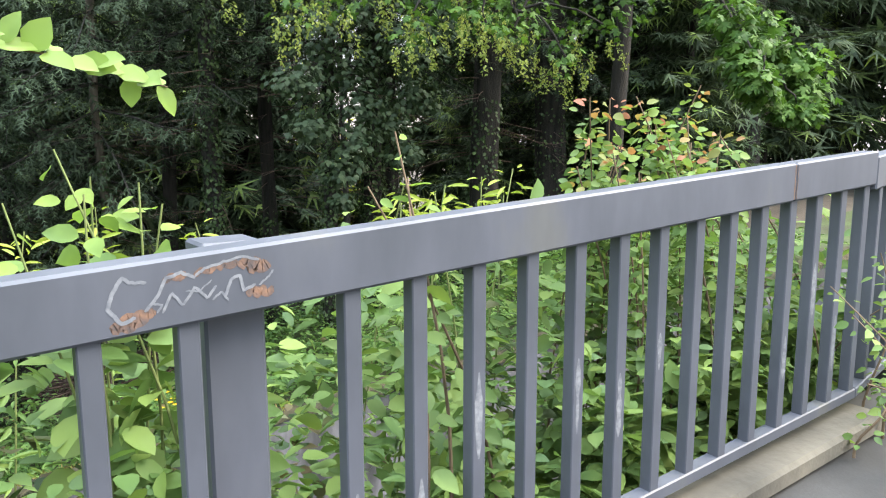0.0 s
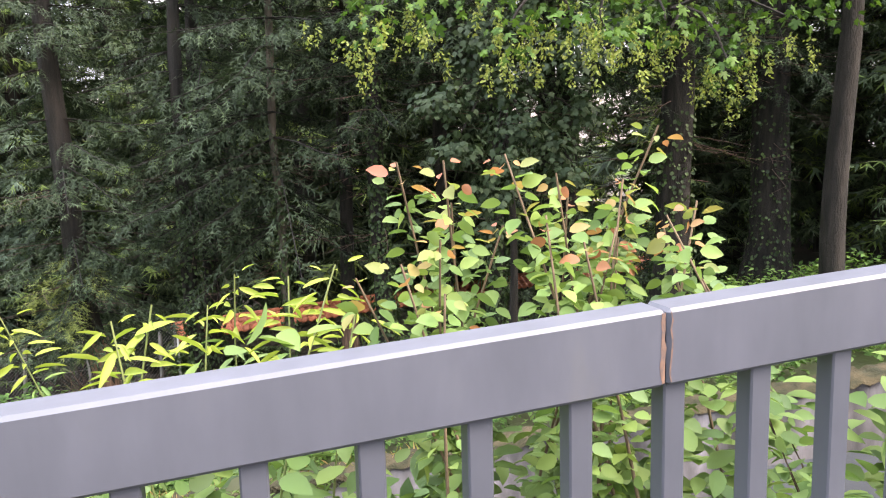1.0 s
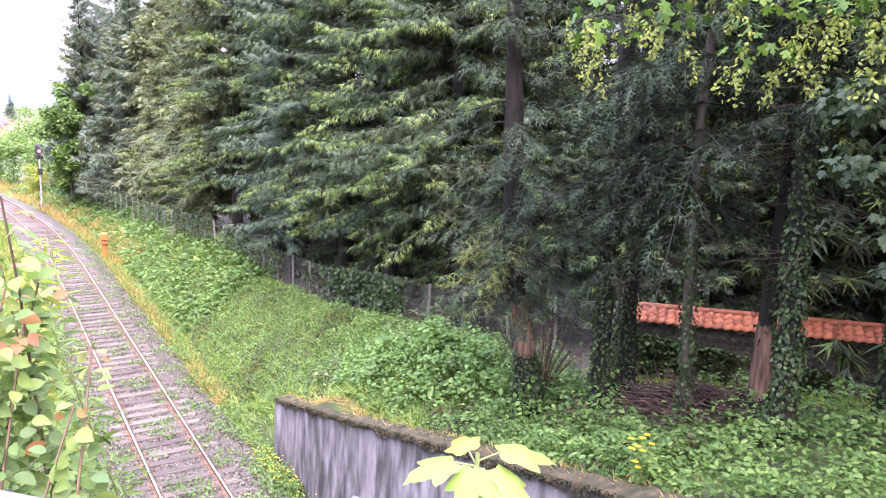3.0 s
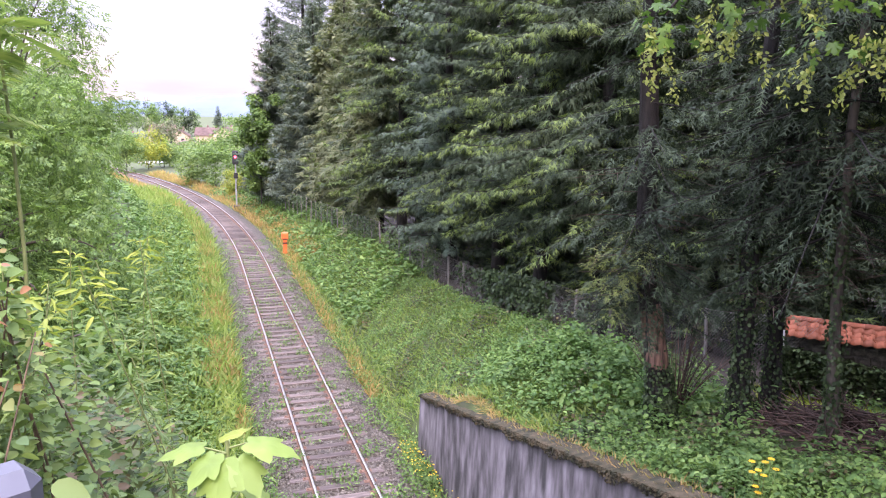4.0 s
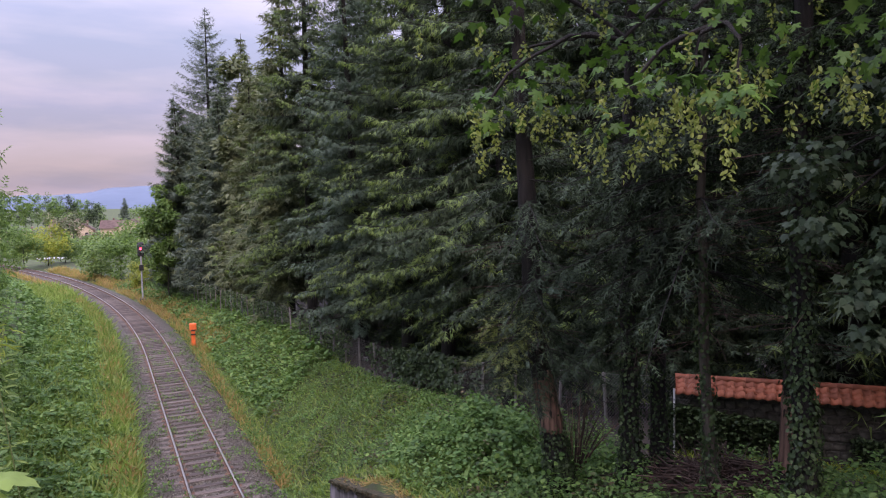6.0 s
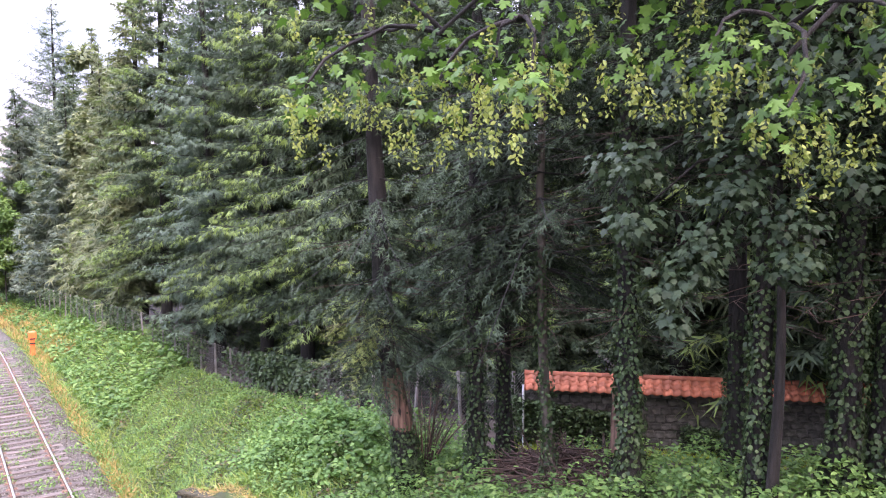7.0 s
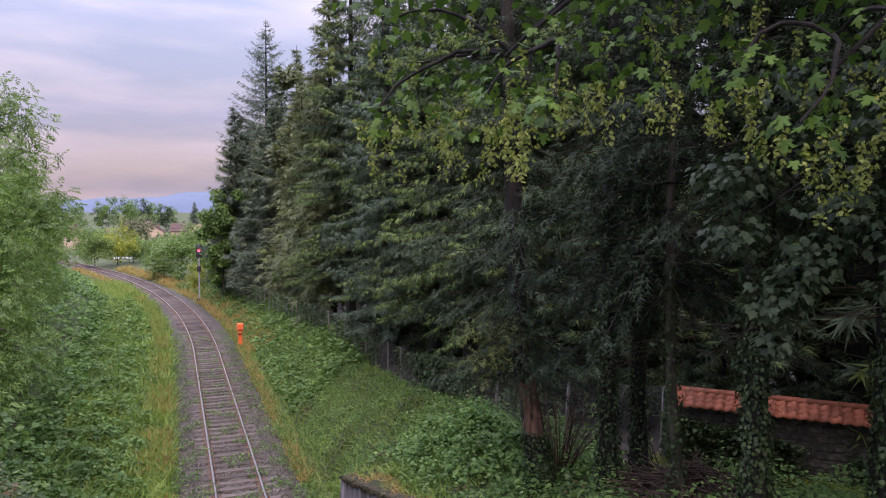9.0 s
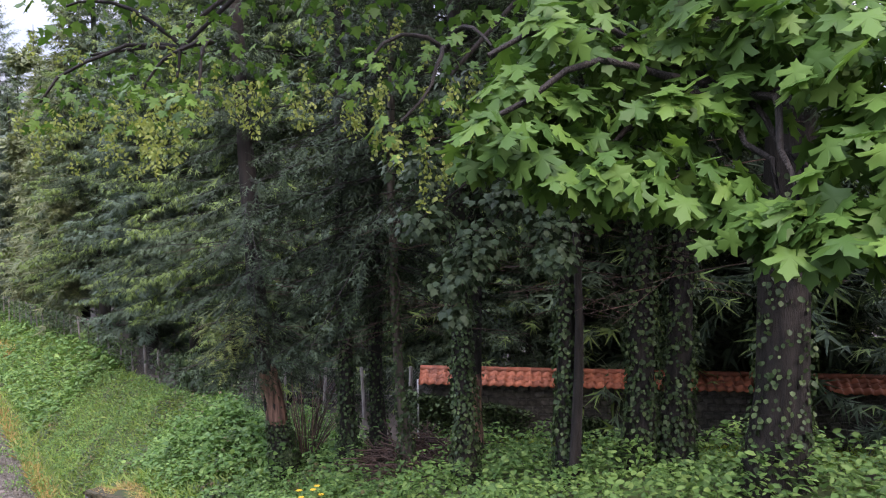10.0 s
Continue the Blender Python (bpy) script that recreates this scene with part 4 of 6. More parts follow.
def ivy_trunk(name, x, y, h, rad, lean=(0, 0), ivy=1.0, ivy_to=6.0, bark=None, label="", scar=None, seed=0, boughs=14):
    g = np.random.default_rng(seed)
    t = root(name, pose(x, y, stand(x, y, -0.15)), label, "tree", "trunks at the wood's edge")
    zt = np.linspace(0, h, 16)
    wob = np.cumsum(g.normal(0, 0.03, (16, 2)), 0)
    bend = np.minimum(zt, 3.0) + 0.2 * np.maximum(zt - 3.0, 0)
    ax = np.stack([lean[0] * bend + wob[:, 0], lean[1] * bend + wob[:, 1], zt], -1)
    rr = rad * (1 - 0.6 * zt / h) * (1 + 0.5 * np.exp(-zt * 2.5))
    V, F = tube(ax, rr, 14)
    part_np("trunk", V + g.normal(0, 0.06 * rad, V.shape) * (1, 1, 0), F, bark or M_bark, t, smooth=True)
    if scar:
        zs = np.linspace(scar[0], scar[1], 9)
        px = np.stack([np.interp(zs, zt, ax[:, c]) for c in range(3)], -1)
        V, F = tube(px, np.interp(zs, zt, rr) * 1.05 + 0.004 - 0.03 * (np.abs(np.linspace(-1, 1, 9)) > 0.9), 16)
        part_np("stripped_bark", V + g.normal(0, 0.035 * rad, V.shape), F, M_bark_red, t, "bare reddish wood where bark is gone", smooth=True)
    if ivy:
        n = int(2300 * ivy * min(1, ivy_to / 4))
        z = g.random(n) ** 1.35 * ivy_to
        if scar:
            z = np.where((z > scar[0] + 0.4 * g.random(n) ** 2) & (z < scar[1] - 0.25 * g.random(n)) & (g.random(n) < 0.97), z * scar[0] / scar[1], z)
        a = g.uniform(0, 2 * np.pi, n)
        c = np.stack([np.interp(z, zt, ax[:, k]) for k in range(3)], -1)
        out = np.stack([np.cos(a), np.sin(a), 0 * a], -1)
        thick = 0.015 + 0.08 * (0.5 + 0.5 * np.sin(z * 2.3 + 3 * np.sin(a))) * g.random(n)
        p = c + out * (np.interp(z, zt, rr) + thick)[:, None]
        V, F = scatter(LEAF_V * (1.5, 1, 1), LEAF_F, p, turns(norm(np.stack([g.normal(0, 0.5, n), g.normal(0, 0.5, n), -1 + 0 * a], -1) + out * 0.35), out + g.normal(0, 0.35, (n, 3))), g.uniform(0.035, 0.08, n))
        part_np("ivy", V, F, M_ivy, t, "dark glossy ivy climbing the trunk")
    return t


def with_crown(t, seed, z0, h, reach, lean=(0, 0), **kw):
    """Boughs of needles on the upper part of a trunk that already stands."""
    wood, (V, F, idx) = conifer_mesh(seed, h, reach, z0, fine=True, **kw)
    def leant(P):
        return P + (np.minimum(P[:, 2:3], 3.0) + 0.2 * np.maximum(P[:, 2:3] - 3.0, 0)) * np.array((*lean, 0.0))

    V = leant(V)
    part_np("crown", V, F, [M_shaded_needle, M_needle if idx.mean() < 0.2 else M_tips], t, idx=idx)
    nv, nf = 12 * 8, 11 * 8  # the bough mesh leaves out the bare stem
    W = wood[0][nv:]
    ob = part_np("bough", leant(W), wood[1][nf:] - nv, M_bark, t, smooth=True)
    ob["kind"] = "stuff"


def dead_twigs(t, seed, z0, z1, lean):
    """Thin dead branches that stick out of a shaded trunk."""
    g = np.random.default_rng(seed)
    sets = []
    for _ in range(34):
        z, a, ln = g.uniform(z0, z1), g.uniform(0, 2 * np.pi), g.uniform(0.5, 1.7)
        q = np.linspace(0, 1, 5)
        rise = g.uniform(-0.25, 0.12)
        c = np.array((lean[0] * min(z, 3), lean[1] * min(z, 3), z))
        path = c + ln * np.stack([q * np.cos(a) + 0.06 * np.sin(4 * q), q * np.sin(a), rise * q - 0.12 * q**2], -1)
        sets.append(tube(path, np.linspace(0.009, 0.002, 5), 3))
        for k in (2, 3):
            b = a + g.choice((-1, 1)) * g.uniform(0.5, 1.0)
            sets.append(tube([path[k], path[k] + 0.35 * ln * np.array((np.cos(b), np.sin(b), -0.15))], [0.006, 0.002], 3))
    W = join(sets)
    part_np("dead_branch", W[0], W[1], M_brush, t, "thin dead branches")["kind"] = "stuff"


def low_boughs(t, seed):
    """Yellow-green sprays low on the leaning trunk."""
    g = np.random.default_rng(seed)
    P, D, U, S, wood = [], [], [], [], []
    for _ in range(13):
        z, a, ln = g.uniform(2.4, 3.9), g.uniform(2.5, 4.3), g.uniform(0.6, 1.25)
        q = np.linspace(0, 1, 12)
        c = np.array((-0.4, 0.27, z))
        path = c + ln * np.stack([q * np.cos(a), q * np.sin(a), 0.15 * q - 0.4 * q**2], -1)
        wood.append(tube(path[::3], np.linspace(0.012, 0.003, 4), 3))
        for k in range(3, 12):
            for sg in (-1, 1):
                b = a + sg * g.uniform(0.4, 1.1)
                for w in range(2):
                    d = np.array((np.cos(b), np.sin(b), -0.25 + g.normal(0, 0.15)))
                    P.append(path[k] + d * 0.1 * w)
                    D.append(d + g.normal(0, 0.2, 3))
                    U.append(np.array((0, 0, 1)) + g.normal(0, 0.3, 3))
                    S.append(g.uniform(0.12, 0.24))
    V, F = scatter(COMB_V, COMB_F, np.array(P), turns(np.array(D), np.array(U)), np.array(S))
    part_np("low_bough", V, F, M_yewtip, t, "yellow-green young needle sprays")["kind"] = "stuff"
    W = join(wood)
    part_np("bough", W[0], W[1], M_bark, t)["kind"] = "stuff"


def build_edge_trunks():
    lab = "ivy-clad trunk with dark green boughs above"
    t = ivy_trunk("leaning_tree", 4.58, 9.0, 14, 0.2, (-0.15, 0.1), 2.0, 1.7, label="leaning trunk stripped to reddish wood above thick ivy", scar=(1.25, 2.45), seed=1)
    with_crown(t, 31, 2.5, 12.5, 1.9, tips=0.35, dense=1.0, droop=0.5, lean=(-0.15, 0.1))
    low_boughs(t, 33)
    dead_twigs(t, 34, 2.6, 5.0, (-0.15, 0.1))
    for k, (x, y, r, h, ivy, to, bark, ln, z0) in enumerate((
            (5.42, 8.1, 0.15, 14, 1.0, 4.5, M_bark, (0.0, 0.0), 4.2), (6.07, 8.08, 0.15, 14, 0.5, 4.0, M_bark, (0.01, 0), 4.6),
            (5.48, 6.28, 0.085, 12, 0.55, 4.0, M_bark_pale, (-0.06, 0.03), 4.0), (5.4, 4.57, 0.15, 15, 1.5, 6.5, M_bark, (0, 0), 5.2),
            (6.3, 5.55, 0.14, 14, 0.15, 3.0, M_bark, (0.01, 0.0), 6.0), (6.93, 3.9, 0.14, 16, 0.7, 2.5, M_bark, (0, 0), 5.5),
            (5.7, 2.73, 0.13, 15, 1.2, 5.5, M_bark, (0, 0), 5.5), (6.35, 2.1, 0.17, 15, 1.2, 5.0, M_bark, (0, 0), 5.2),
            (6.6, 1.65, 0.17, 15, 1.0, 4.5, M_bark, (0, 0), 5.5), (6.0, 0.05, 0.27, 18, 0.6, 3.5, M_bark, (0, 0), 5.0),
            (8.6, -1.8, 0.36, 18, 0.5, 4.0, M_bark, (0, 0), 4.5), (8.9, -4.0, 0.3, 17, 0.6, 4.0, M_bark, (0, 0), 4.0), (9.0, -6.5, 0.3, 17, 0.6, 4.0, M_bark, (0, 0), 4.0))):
        name = "ivy_tree" if ivy else "bare_trunk_tree"
        t = ivy_trunk(name, x, y, h, r, ln, ivy, to, bark, lab if ivy else "straight bare trunk with boughs high up", seed=40 + k, scar=(0.3, 1.7) if k == 4 else None)
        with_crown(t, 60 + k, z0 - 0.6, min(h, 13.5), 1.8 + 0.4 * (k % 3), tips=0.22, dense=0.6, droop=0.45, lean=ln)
        dead_twigs(t, 80 + k, 2.4, z0 + 0.8, ln)


build_edge_trunks()


def leaf_clumps(centres, radii, per, size, tv, tf, g, down=0.5, flat=0.6):
    """Leaves about a set of clump centres, hanging outward and down."""
    P, D, U, S = [], [], [], []
    for c, r in zip(centres, radii):
        d = norm(g.normal(size=(per, 3)))
        rad = g.random(per) ** 0.45
        p = np.asarray(c) + d * rad[:, None] * np.asarray((r, r, r * flat))
        P.append(p)
        D.append(norm(d * (0.7, 0.7, 0.3) + np.array((0, 0, -down)) + g.normal(0, 0.35, (per, 3))))
        U.append(norm(d * 0.5 + np.array((0, 0, 1.0)) + g.normal(0, 0.3, (per, 3))))
        S.append(g.uniform(*size, per))
    return scatter(tv, tf, np.concatenate(P), turns(np.concatenate(D), np.concatenate(U)), np.concatenate(S))


def limbs(base, targets, r0, g, sides=6):
    sets = []
    for p in targets:
        b, p = np.asarray(base, float), np.asarray(p, float)
        t = np.linspace(0, 1, 8)[:, None]
        mid = np.array((0, 0, np.linalg.norm(p - b) * 0.18))
        path = b + (p - b) * t + mid * np.sin(np.pi * t) + np.cumsum(g.normal(0, 0.04, (8, 3)), 0) * t
        sets.append(tube(path, r0 * (1 - 0.85 * t[:, 0]) + 0.008, sides))
    return sets


def build_maple():
    g = np.random.default_rng(21)
    bx, by = 5.3, -2.1
    bz = stand(bx, by, -0.1)
    t = root("maple_tree", label="maple with broad leaves and hanging yellow-green keys", category="maple tree")
    fork = (bx - 0.1, by + 0.1, 12.0)
    # leaf clumps: a low branch close to the bridge, a branch full of keys over the cutting, and the crown above
    near = [((0.40, -1.86, 9.42), 0.20), ((0.58, -1.96, 9.35), 0.22), ((0.77, -2.09, 9.28), 0.24), ((0.92, -2.28, 9.28), 0.24), ((1.00, -2.50, 9.13), 0.22), ((1.04, -2.69, 9.09), 0.22), ((1.06, -2.86, 9.12), 0.22), ((0.61, -1.81, 9.61), 0.22), ((0.82, -1.94, 9.54), 0.25), ((1.03, -2.12, 9.51), 0.26), ((1.23, -2.26, 9.60), 0.26), ((0.76, -1.87, 9.83), 0.26), ((1.04, -2.03, 9.79), 0.28), ((1.19, -2.28, 9.87), 0.28), ((1.25, -2.55, 9.77), 0.28), ((1.26, -2.78, 9.69), 0.28), ((1.20, -2.81, 9.42), 0.22), ((1.16, -2.15, 10.11), 0.35), ((1.36, -2.47, 10.06), 0.35), ((0.98, -1.79, 10.17), 0.35), ((1.25, -2.94, 9.29), 0.40), ((1.33, -2.96, 9.65), 0.45)]
    keyed = [((-0.35, 2.7, 9.98), 0.32), ((-0.1, 2.45, 10.1), 0.38), ((0.0, 1.7, 9.85), 0.28), ((0.1, 1.3, 10.0), 0.32), ((0.12, 0.9, 9.85), 0.27), ((0.3, 2.0, 10.3), 0.45), ((0.5, 1.3, 10.35), 0.45), ((0.75, 2.5, 10.5), 0.55), ((0.2, 3.1, 10.4), 0.45), ((0.9, 1.8, 10.2), 0.4), ((0.85, 0.9, 10.2), 0.38), ((1.25, -0.1, 9.66), 0.3), ((1.2, 0.35, 10.05), 0.33), ((1.6, -0.1, 9.9), 0.4), ((1.45, 0.9, 10.3), 0.45), ((1.9, 0.4, 10.3), 0.45), ((1.5, -0.6, 10.1), 0.4), ((2.2, -0.4, 10.2), 0.5)]
    crown = [((0.4, 2.5, 11.0), 0.7), ((1.2, 2.0, 11.2), 0.8), ((-0.2, 3.0, 10.9), 0.6), ((1.6, 1.2, 10.9), 0.6), ((2.4, 0.6, 10.9), 0.7), ((2.6, -1.2, 10.7), 0.7), ((3.2, 0.2, 10.6), 0.7), ((3.4, -1.6, 11.2), 0.9), ((3.4, -3.0, 10.9), 0.8), ((4.4, -1.6, 10.8), 0.9), ((5.0, 0.2, 10.8), 0.9), ((0.4, 3.8, 11.6), 0.9), ((1.6, 4.2, 12.0), 1.0), ((3.0, 2.0, 12.2), 1.1), ((2.4, 3.2, 11.3), 0.8), ((4.6, 2.6, 12.4), 1.2), ((6.2, 1.5, 12.6), 1.3), ((5.6, -1.0, 11.6), 1.1), ((6.4, 0.4, 13.6), 1.5)]
    # unseen leaf clumps added overhead to shade the branches and wood below
    top = [((x + g.uniform(-0.5, 0.5), y + g.uniform(-0.5, 0.5), 13.4 + 0.25 * x + g.uniform(-0.3, 0.8)), 1.5) for x in (4.4, 6.4, 8.4) for y in (0.4, 2.6, 5.0)]
    top += [((x, y, 13.0 + 0.5 * (k % 3)), 1.3) for k, (x, y) in enumerate(((0.6, 1.6), (1.6, -0.4), (2.8, 1.6), (2.2, -2.2), (3.6, -0.6), (4.2, -3.2), (0.2, -0.2), (1.8, 3.2), (5.4, -2.6)))]
    z = np.linspace(bz, 12.3, 10)
    wood = [tube(np.stack([np.interp(z, [bz, 12.3], [bx, fork[0]]), by + 0.06 * np.sin(z), z], -1), 0.18 - 0.01 * (z - bz), 10)]
    wood += limbs(fork, [near[10][0], near[13][0], keyed[6][0], keyed[7][0], keyed[15][0], crown[7][0], crown[13][0], crown[15][0], crown[18][0]], 0.05, g)
    wood += limbs(keyed[7][0], [keyed[0][0], keyed[8][0], crown[2][0]], 0.014, g, 4) + limbs(keyed[6][0], [keyed[2][0], keyed[4][0], keyed[3][0]], 0.012, g, 4) + limbs(keyed[15][0], [keyed[11][0], keyed[12][0], keyed[16][0]], 0.012, g, 4)
    wood += limbs(near[10][0], [near[k][0] for k in (0, 2, 4, 5, 6, 7, 8)], 0.01, g, 4)
    W = join(wood)
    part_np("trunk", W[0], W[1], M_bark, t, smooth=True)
    sets = []
    for grp, per, size in ((near, 96, (0.08, 0.128)), (keyed, 32, (0.055, 0.095)), (crown, 48, (0.08, 0.125)), (top, 110, (0.2, 0.3))):
        for c, r in grp:
            sets.append(leaf_clumps([c], [r], int(per * (0.5 + r)), size, *((MAPLE_V, MAPLE_F) if grp is near or grp is keyed else (PALM_V, PALM_F)), g, 0.7))
    V, F, _ = join(sets)
    part_np("crown", V, F, M_maple, t, "dark green lobed maple leaves")
    # bunches of winged keys
    kc = []
    for c, r in keyed + crown[:5]:
        for b in range(8 if r < 0.42 else 5):
            o = np.array(c) + g.uniform(-0.75, 0.75, 3) * (r, r, 0.25) + np.array((0, 0, -r * 0.5))
            n = 26
            q = g.random(n)
            P = o + np.stack([g.normal(0, 0.02, n), g.normal(0, 0.02, n), -0.21 * q], -1)
            D = norm(np.stack([g.normal(0, 0.8, n), g.normal(0, 0.8, n), -0.7 + 0 * q], -1))
            kc.append(scatter(LEAF_V, LEAF_F, P, turns(D, rand_dirs(n)), g.uniform(0.028, 0.042, n)))
    V, F, _ = join(kc)
    part_np("hanging_seed", V, F, M_samara, t, "hanging bunches of yellow-green winged seeds")["kind"] = "stuff"


build_maple()


def build_linden():
    """A dull green broadleaf growing up among the edge trunks, its lowest sprays hanging."""
    g = np.random.default_rng(22)
    bx, by = 5.55, 2.5
    bz = stand(bx, by, -0.1)
    t = root("linden_tree", label="young linden with dull grey-green hanging leaves", category="linden tree")
    C = [((3.45, 2.9, 9.0), 0.4), ((3.6, 2.55, 8.35), 0.36), ((3.62, 2.5, 7.95), 0.22), ((3.9, 2.3, 8.8), 0.45), ((3.75, 2.4, 8.55), 0.36), ((4.1, 2.2, 9.3), 0.5), ((4.4, 1.8, 9.0), 0.5), ((3.6, 3.1, 9.6), 0.5), ((4.6, 2.4, 9.8), 0.7), ((4.2, 1.6, 8.6), 0.35), ((4.8, 1.4, 9.5), 0.6), ((4.3, 2.8, 10.4), 0.8), ((5.0, 2.0, 10.9), 0.9), ((4.0, 1.4, 10.2), 0.7), ((4.8, 0.9, 10.6), 0.8)]
    z = np.linspace(bz, 10.6, 8)
    wood = [tube(np.stack([bx + 0.03 * np.sin(z), by + 0.03 * np.cos(1.3 * z), z], -1), np.linspace(0.08, 0.02, 8), 8)]
    wood += limbs((bx, by, 9.6), [c for c, r in C], 0.014, g, 4)
    W = join(wood)
    part_np("trunk", W[0], W[1], M_bark, t, smooth=True)
    sets = [leaf_clumps([c], [r], int(230 * (0.4 + r)), (0.065, 0.115), PALM_V, PALM_F, g, 0.9) for c, r in C]
    V, F, _ = join(sets)
    part_np("crown", V, F, M_linden, t, "dull grey-green rounded leaves")


build_linden()


def feather_tree(name, x, y, h, centre, radii, n_clumps, per, size, seed, label, mat=None, tv=None, tf=None):
    g = np.random.default_rng(seed)
    t = root(name, label=label, category="tree")
    bz = stand(x, y, -0.2)
    d = norm(g.normal(size=(n_clumps, 3)) * (1, 1, 0.9))
    C = np.asarray(centre) + d * np.asarray(radii) * (g.random((n_clumps, 1)) ** 0.35)
    C[:, 2] = np.maximum(C[:, 2], ground_z(C[:, 0], C[:, 1]) + 0.6)
    z = np.linspace(bz, centre[2], 8)
    wood = [tube(np.stack([np.interp(z, [bz, centre[2]], [x, centre[0]]), np.interp(z, [bz, centre[2]], [y, centre[1]]), z], -1), 0.16 * (h / 10) * np.linspace(1.2, 0.5, 8), 8)]
    wood += limbs((x + (centre[0] - x) * 0.6, y + (centre[1] - y) * 0.6, bz + (centre[2] - bz) * 0.6), C[::4], 0.05, g, 5)
    W = join(wood)
    part_np("trunk", W[0], W[1], M_bark_pale, t, smooth=True)
    V, F = leaf_clumps(C, np.full(n_clumps, np.mean(radii) * 0.27), per, size, PINN_V if tv is None else tv, PINN_F if tf is None else tf, g, 0.35, 0.55)
    part_np("crown", V, F, mat or M_broad, t)
    return t


def build_left_trees():
    A = "tall leafy ash with feathered leaves"
    for nm, x, y, h, c, r, n, per, sz, seed, lab in (
            ("ash_tree", -10.0, 30, 14, (-10.5, 30, 9.2), (4.0, 5.0, 6.2), 130, 76, (0.32, 0.52), 71, A),
            ("locust_tree", -9.0, 19, 10, (-8.4, 18.5, 6.6), (3.4, 4.2, 4.2), 150, 84, (0.22, 0.38), 72, "bushy locust tree on the cutting's edge"),
            ("ash_tree", -11.2, 46, 13, (-11.7, 46, 7.5), (3.6, 6.0, 5.6), 80, 44, (0.46, 0.7), 73, "leafy ash beside the track"),
            ("ash_tree", -14.0, 63, 13, (-14.2, 63, 7.0), (4.0, 7.0, 6.0), 80, 44, (0.55, 0.8), 74, "leafy ash beside the track"),
            ("ash_tree", -17.0, 40, 16, (-16.5, 38, 9.5), (5.0, 9.0, 7.0), 60, 40, (0.6, 0.8), 75, A),
            ("ash_tree", -15.0, 18, 16, (-14.5, 17, 9.0), (4.2, 6.0, 6.0), 70, 44, (0.45, 0.65), 76, A)):
        feather_tree(nm, x, y, h, c, r, n, per, sz, seed, lab, M_broad, SPRAY_V, SPRAY_F)
    feather_tree("hazel_bush", -6.9, 11.5, 5, (-6.5, 11.3, 4.6), (2.1, 2.6, 1.7), 80, 70, (0.10, 0.17), 77, "dark green hazel bush on the slope", M_broad, LEAF_V * (1.5, 1, 1), LEAF_F)
    feather_tree("hazel_bush", -8.5, 8.0, 6, (-8.3, 8.2, 6.6), (2.2, 2.2, 2.4), 80, 70, (0.10, 0.17), 78, "dark green hazel bush on the slope", M_broad, LEAF_V * (1.5, 1, 1), LEAF_F)
    # young tree of heaven with long feathered leaves
    g = np.random.default_rng(80)
    x, y = -4.85, 5.8
    bz = stand(x, y, -0.1)
    t = root("tree_of_heaven", label="young tree of heaven with long feathered leaves", category="sapling")
    V, F = [], []
    wood = []
    sets = []
    for dx, dy, top in ((0, 0, 11.4), (-0.7, 0.5, 10.6), (-0.4, -0.6, 9.9), (-1.3, 0.1, 11.0), (-0.9, 1.2, 11.6), (-1.7, 0.9, 10.4)):
        z = np.linspace(bz, top, 8)
        wood.append(tube(np.stack([x + dx + 0.05 * np.sin(z), y + dy + 0.04 * np.cos(z * 1.3), z], -1), np.linspace(0.026, 0.008, 8), 6))
        n = 30
        zz = bz + (top - bz) * (0.62 + 0.38 * g.random(n) ** 0.8)
        a = g.uniform(0, 2 * np.pi, n)
        sets.append(scatter(PINN_V, PINN_F, np.stack([x + dx + 0 * a, y + dy + 0 * a, zz], -1), turns(np.stack([np.cos(a), np.sin(a), g.uniform(-0.15, 0.4, n)], -1), np.tile((0, 0, 1.0), (n, 1))), g.uniform(0.5, 0.85, n)))
    W = join(wood)
    part_np("trunk", W[0], W[1], M_stem, t, smooth=True)
    V, F, _ = join(sets)
    part_np("crown", V, F, M_heaven, t)


build_left_trees()


def field(x, y, k=1.0):
    """A slow unevenness between 0 and 1."""
    return 0.5 + 0.25 * np.sin(1.3 * k * x + 2.1 * np.sin(0.9 * k * y)) + 0.25 * np.sin(1.7 * k * y + 1.9 * np.sin(1.1 * k * x + 1.0))


def carpet(name, x, y, height, size, mat, label, tv=None, tf=None, upright=0.0, category="undergrowth", power=0.6):
    n = len(x)
    h = height * rng.random(n) ** power
    d = rng.normal(0, 1, (n, 3)) * (1, 1, 0.35)
    d[:, 2] += upright - 0.1
    up = np.tile((0, 0, 1.0), (n, 1)) + rng.normal(0, 0.35, (n, 3))
    if upright:
        up = rng.normal(0, 1, (n, 3)) * (1, 1, 0.2)
    V, F = scatter(LEAF_V if tv is None else tv, LEAF_F if tf is None else tf, np.stack([x, y, ground_z(x, y) + h], -1), turns(d, up), size)
    return tagged(part_np(name, V, F, mat), label, category, kind="stuff")


def spread(n, y0, y1, u0, u1, near=1.0):
    y = y0 + (y1 - y0) * rng.random(n) ** near
    return track_x(y) + rng.uniform(u0, u1, n), y


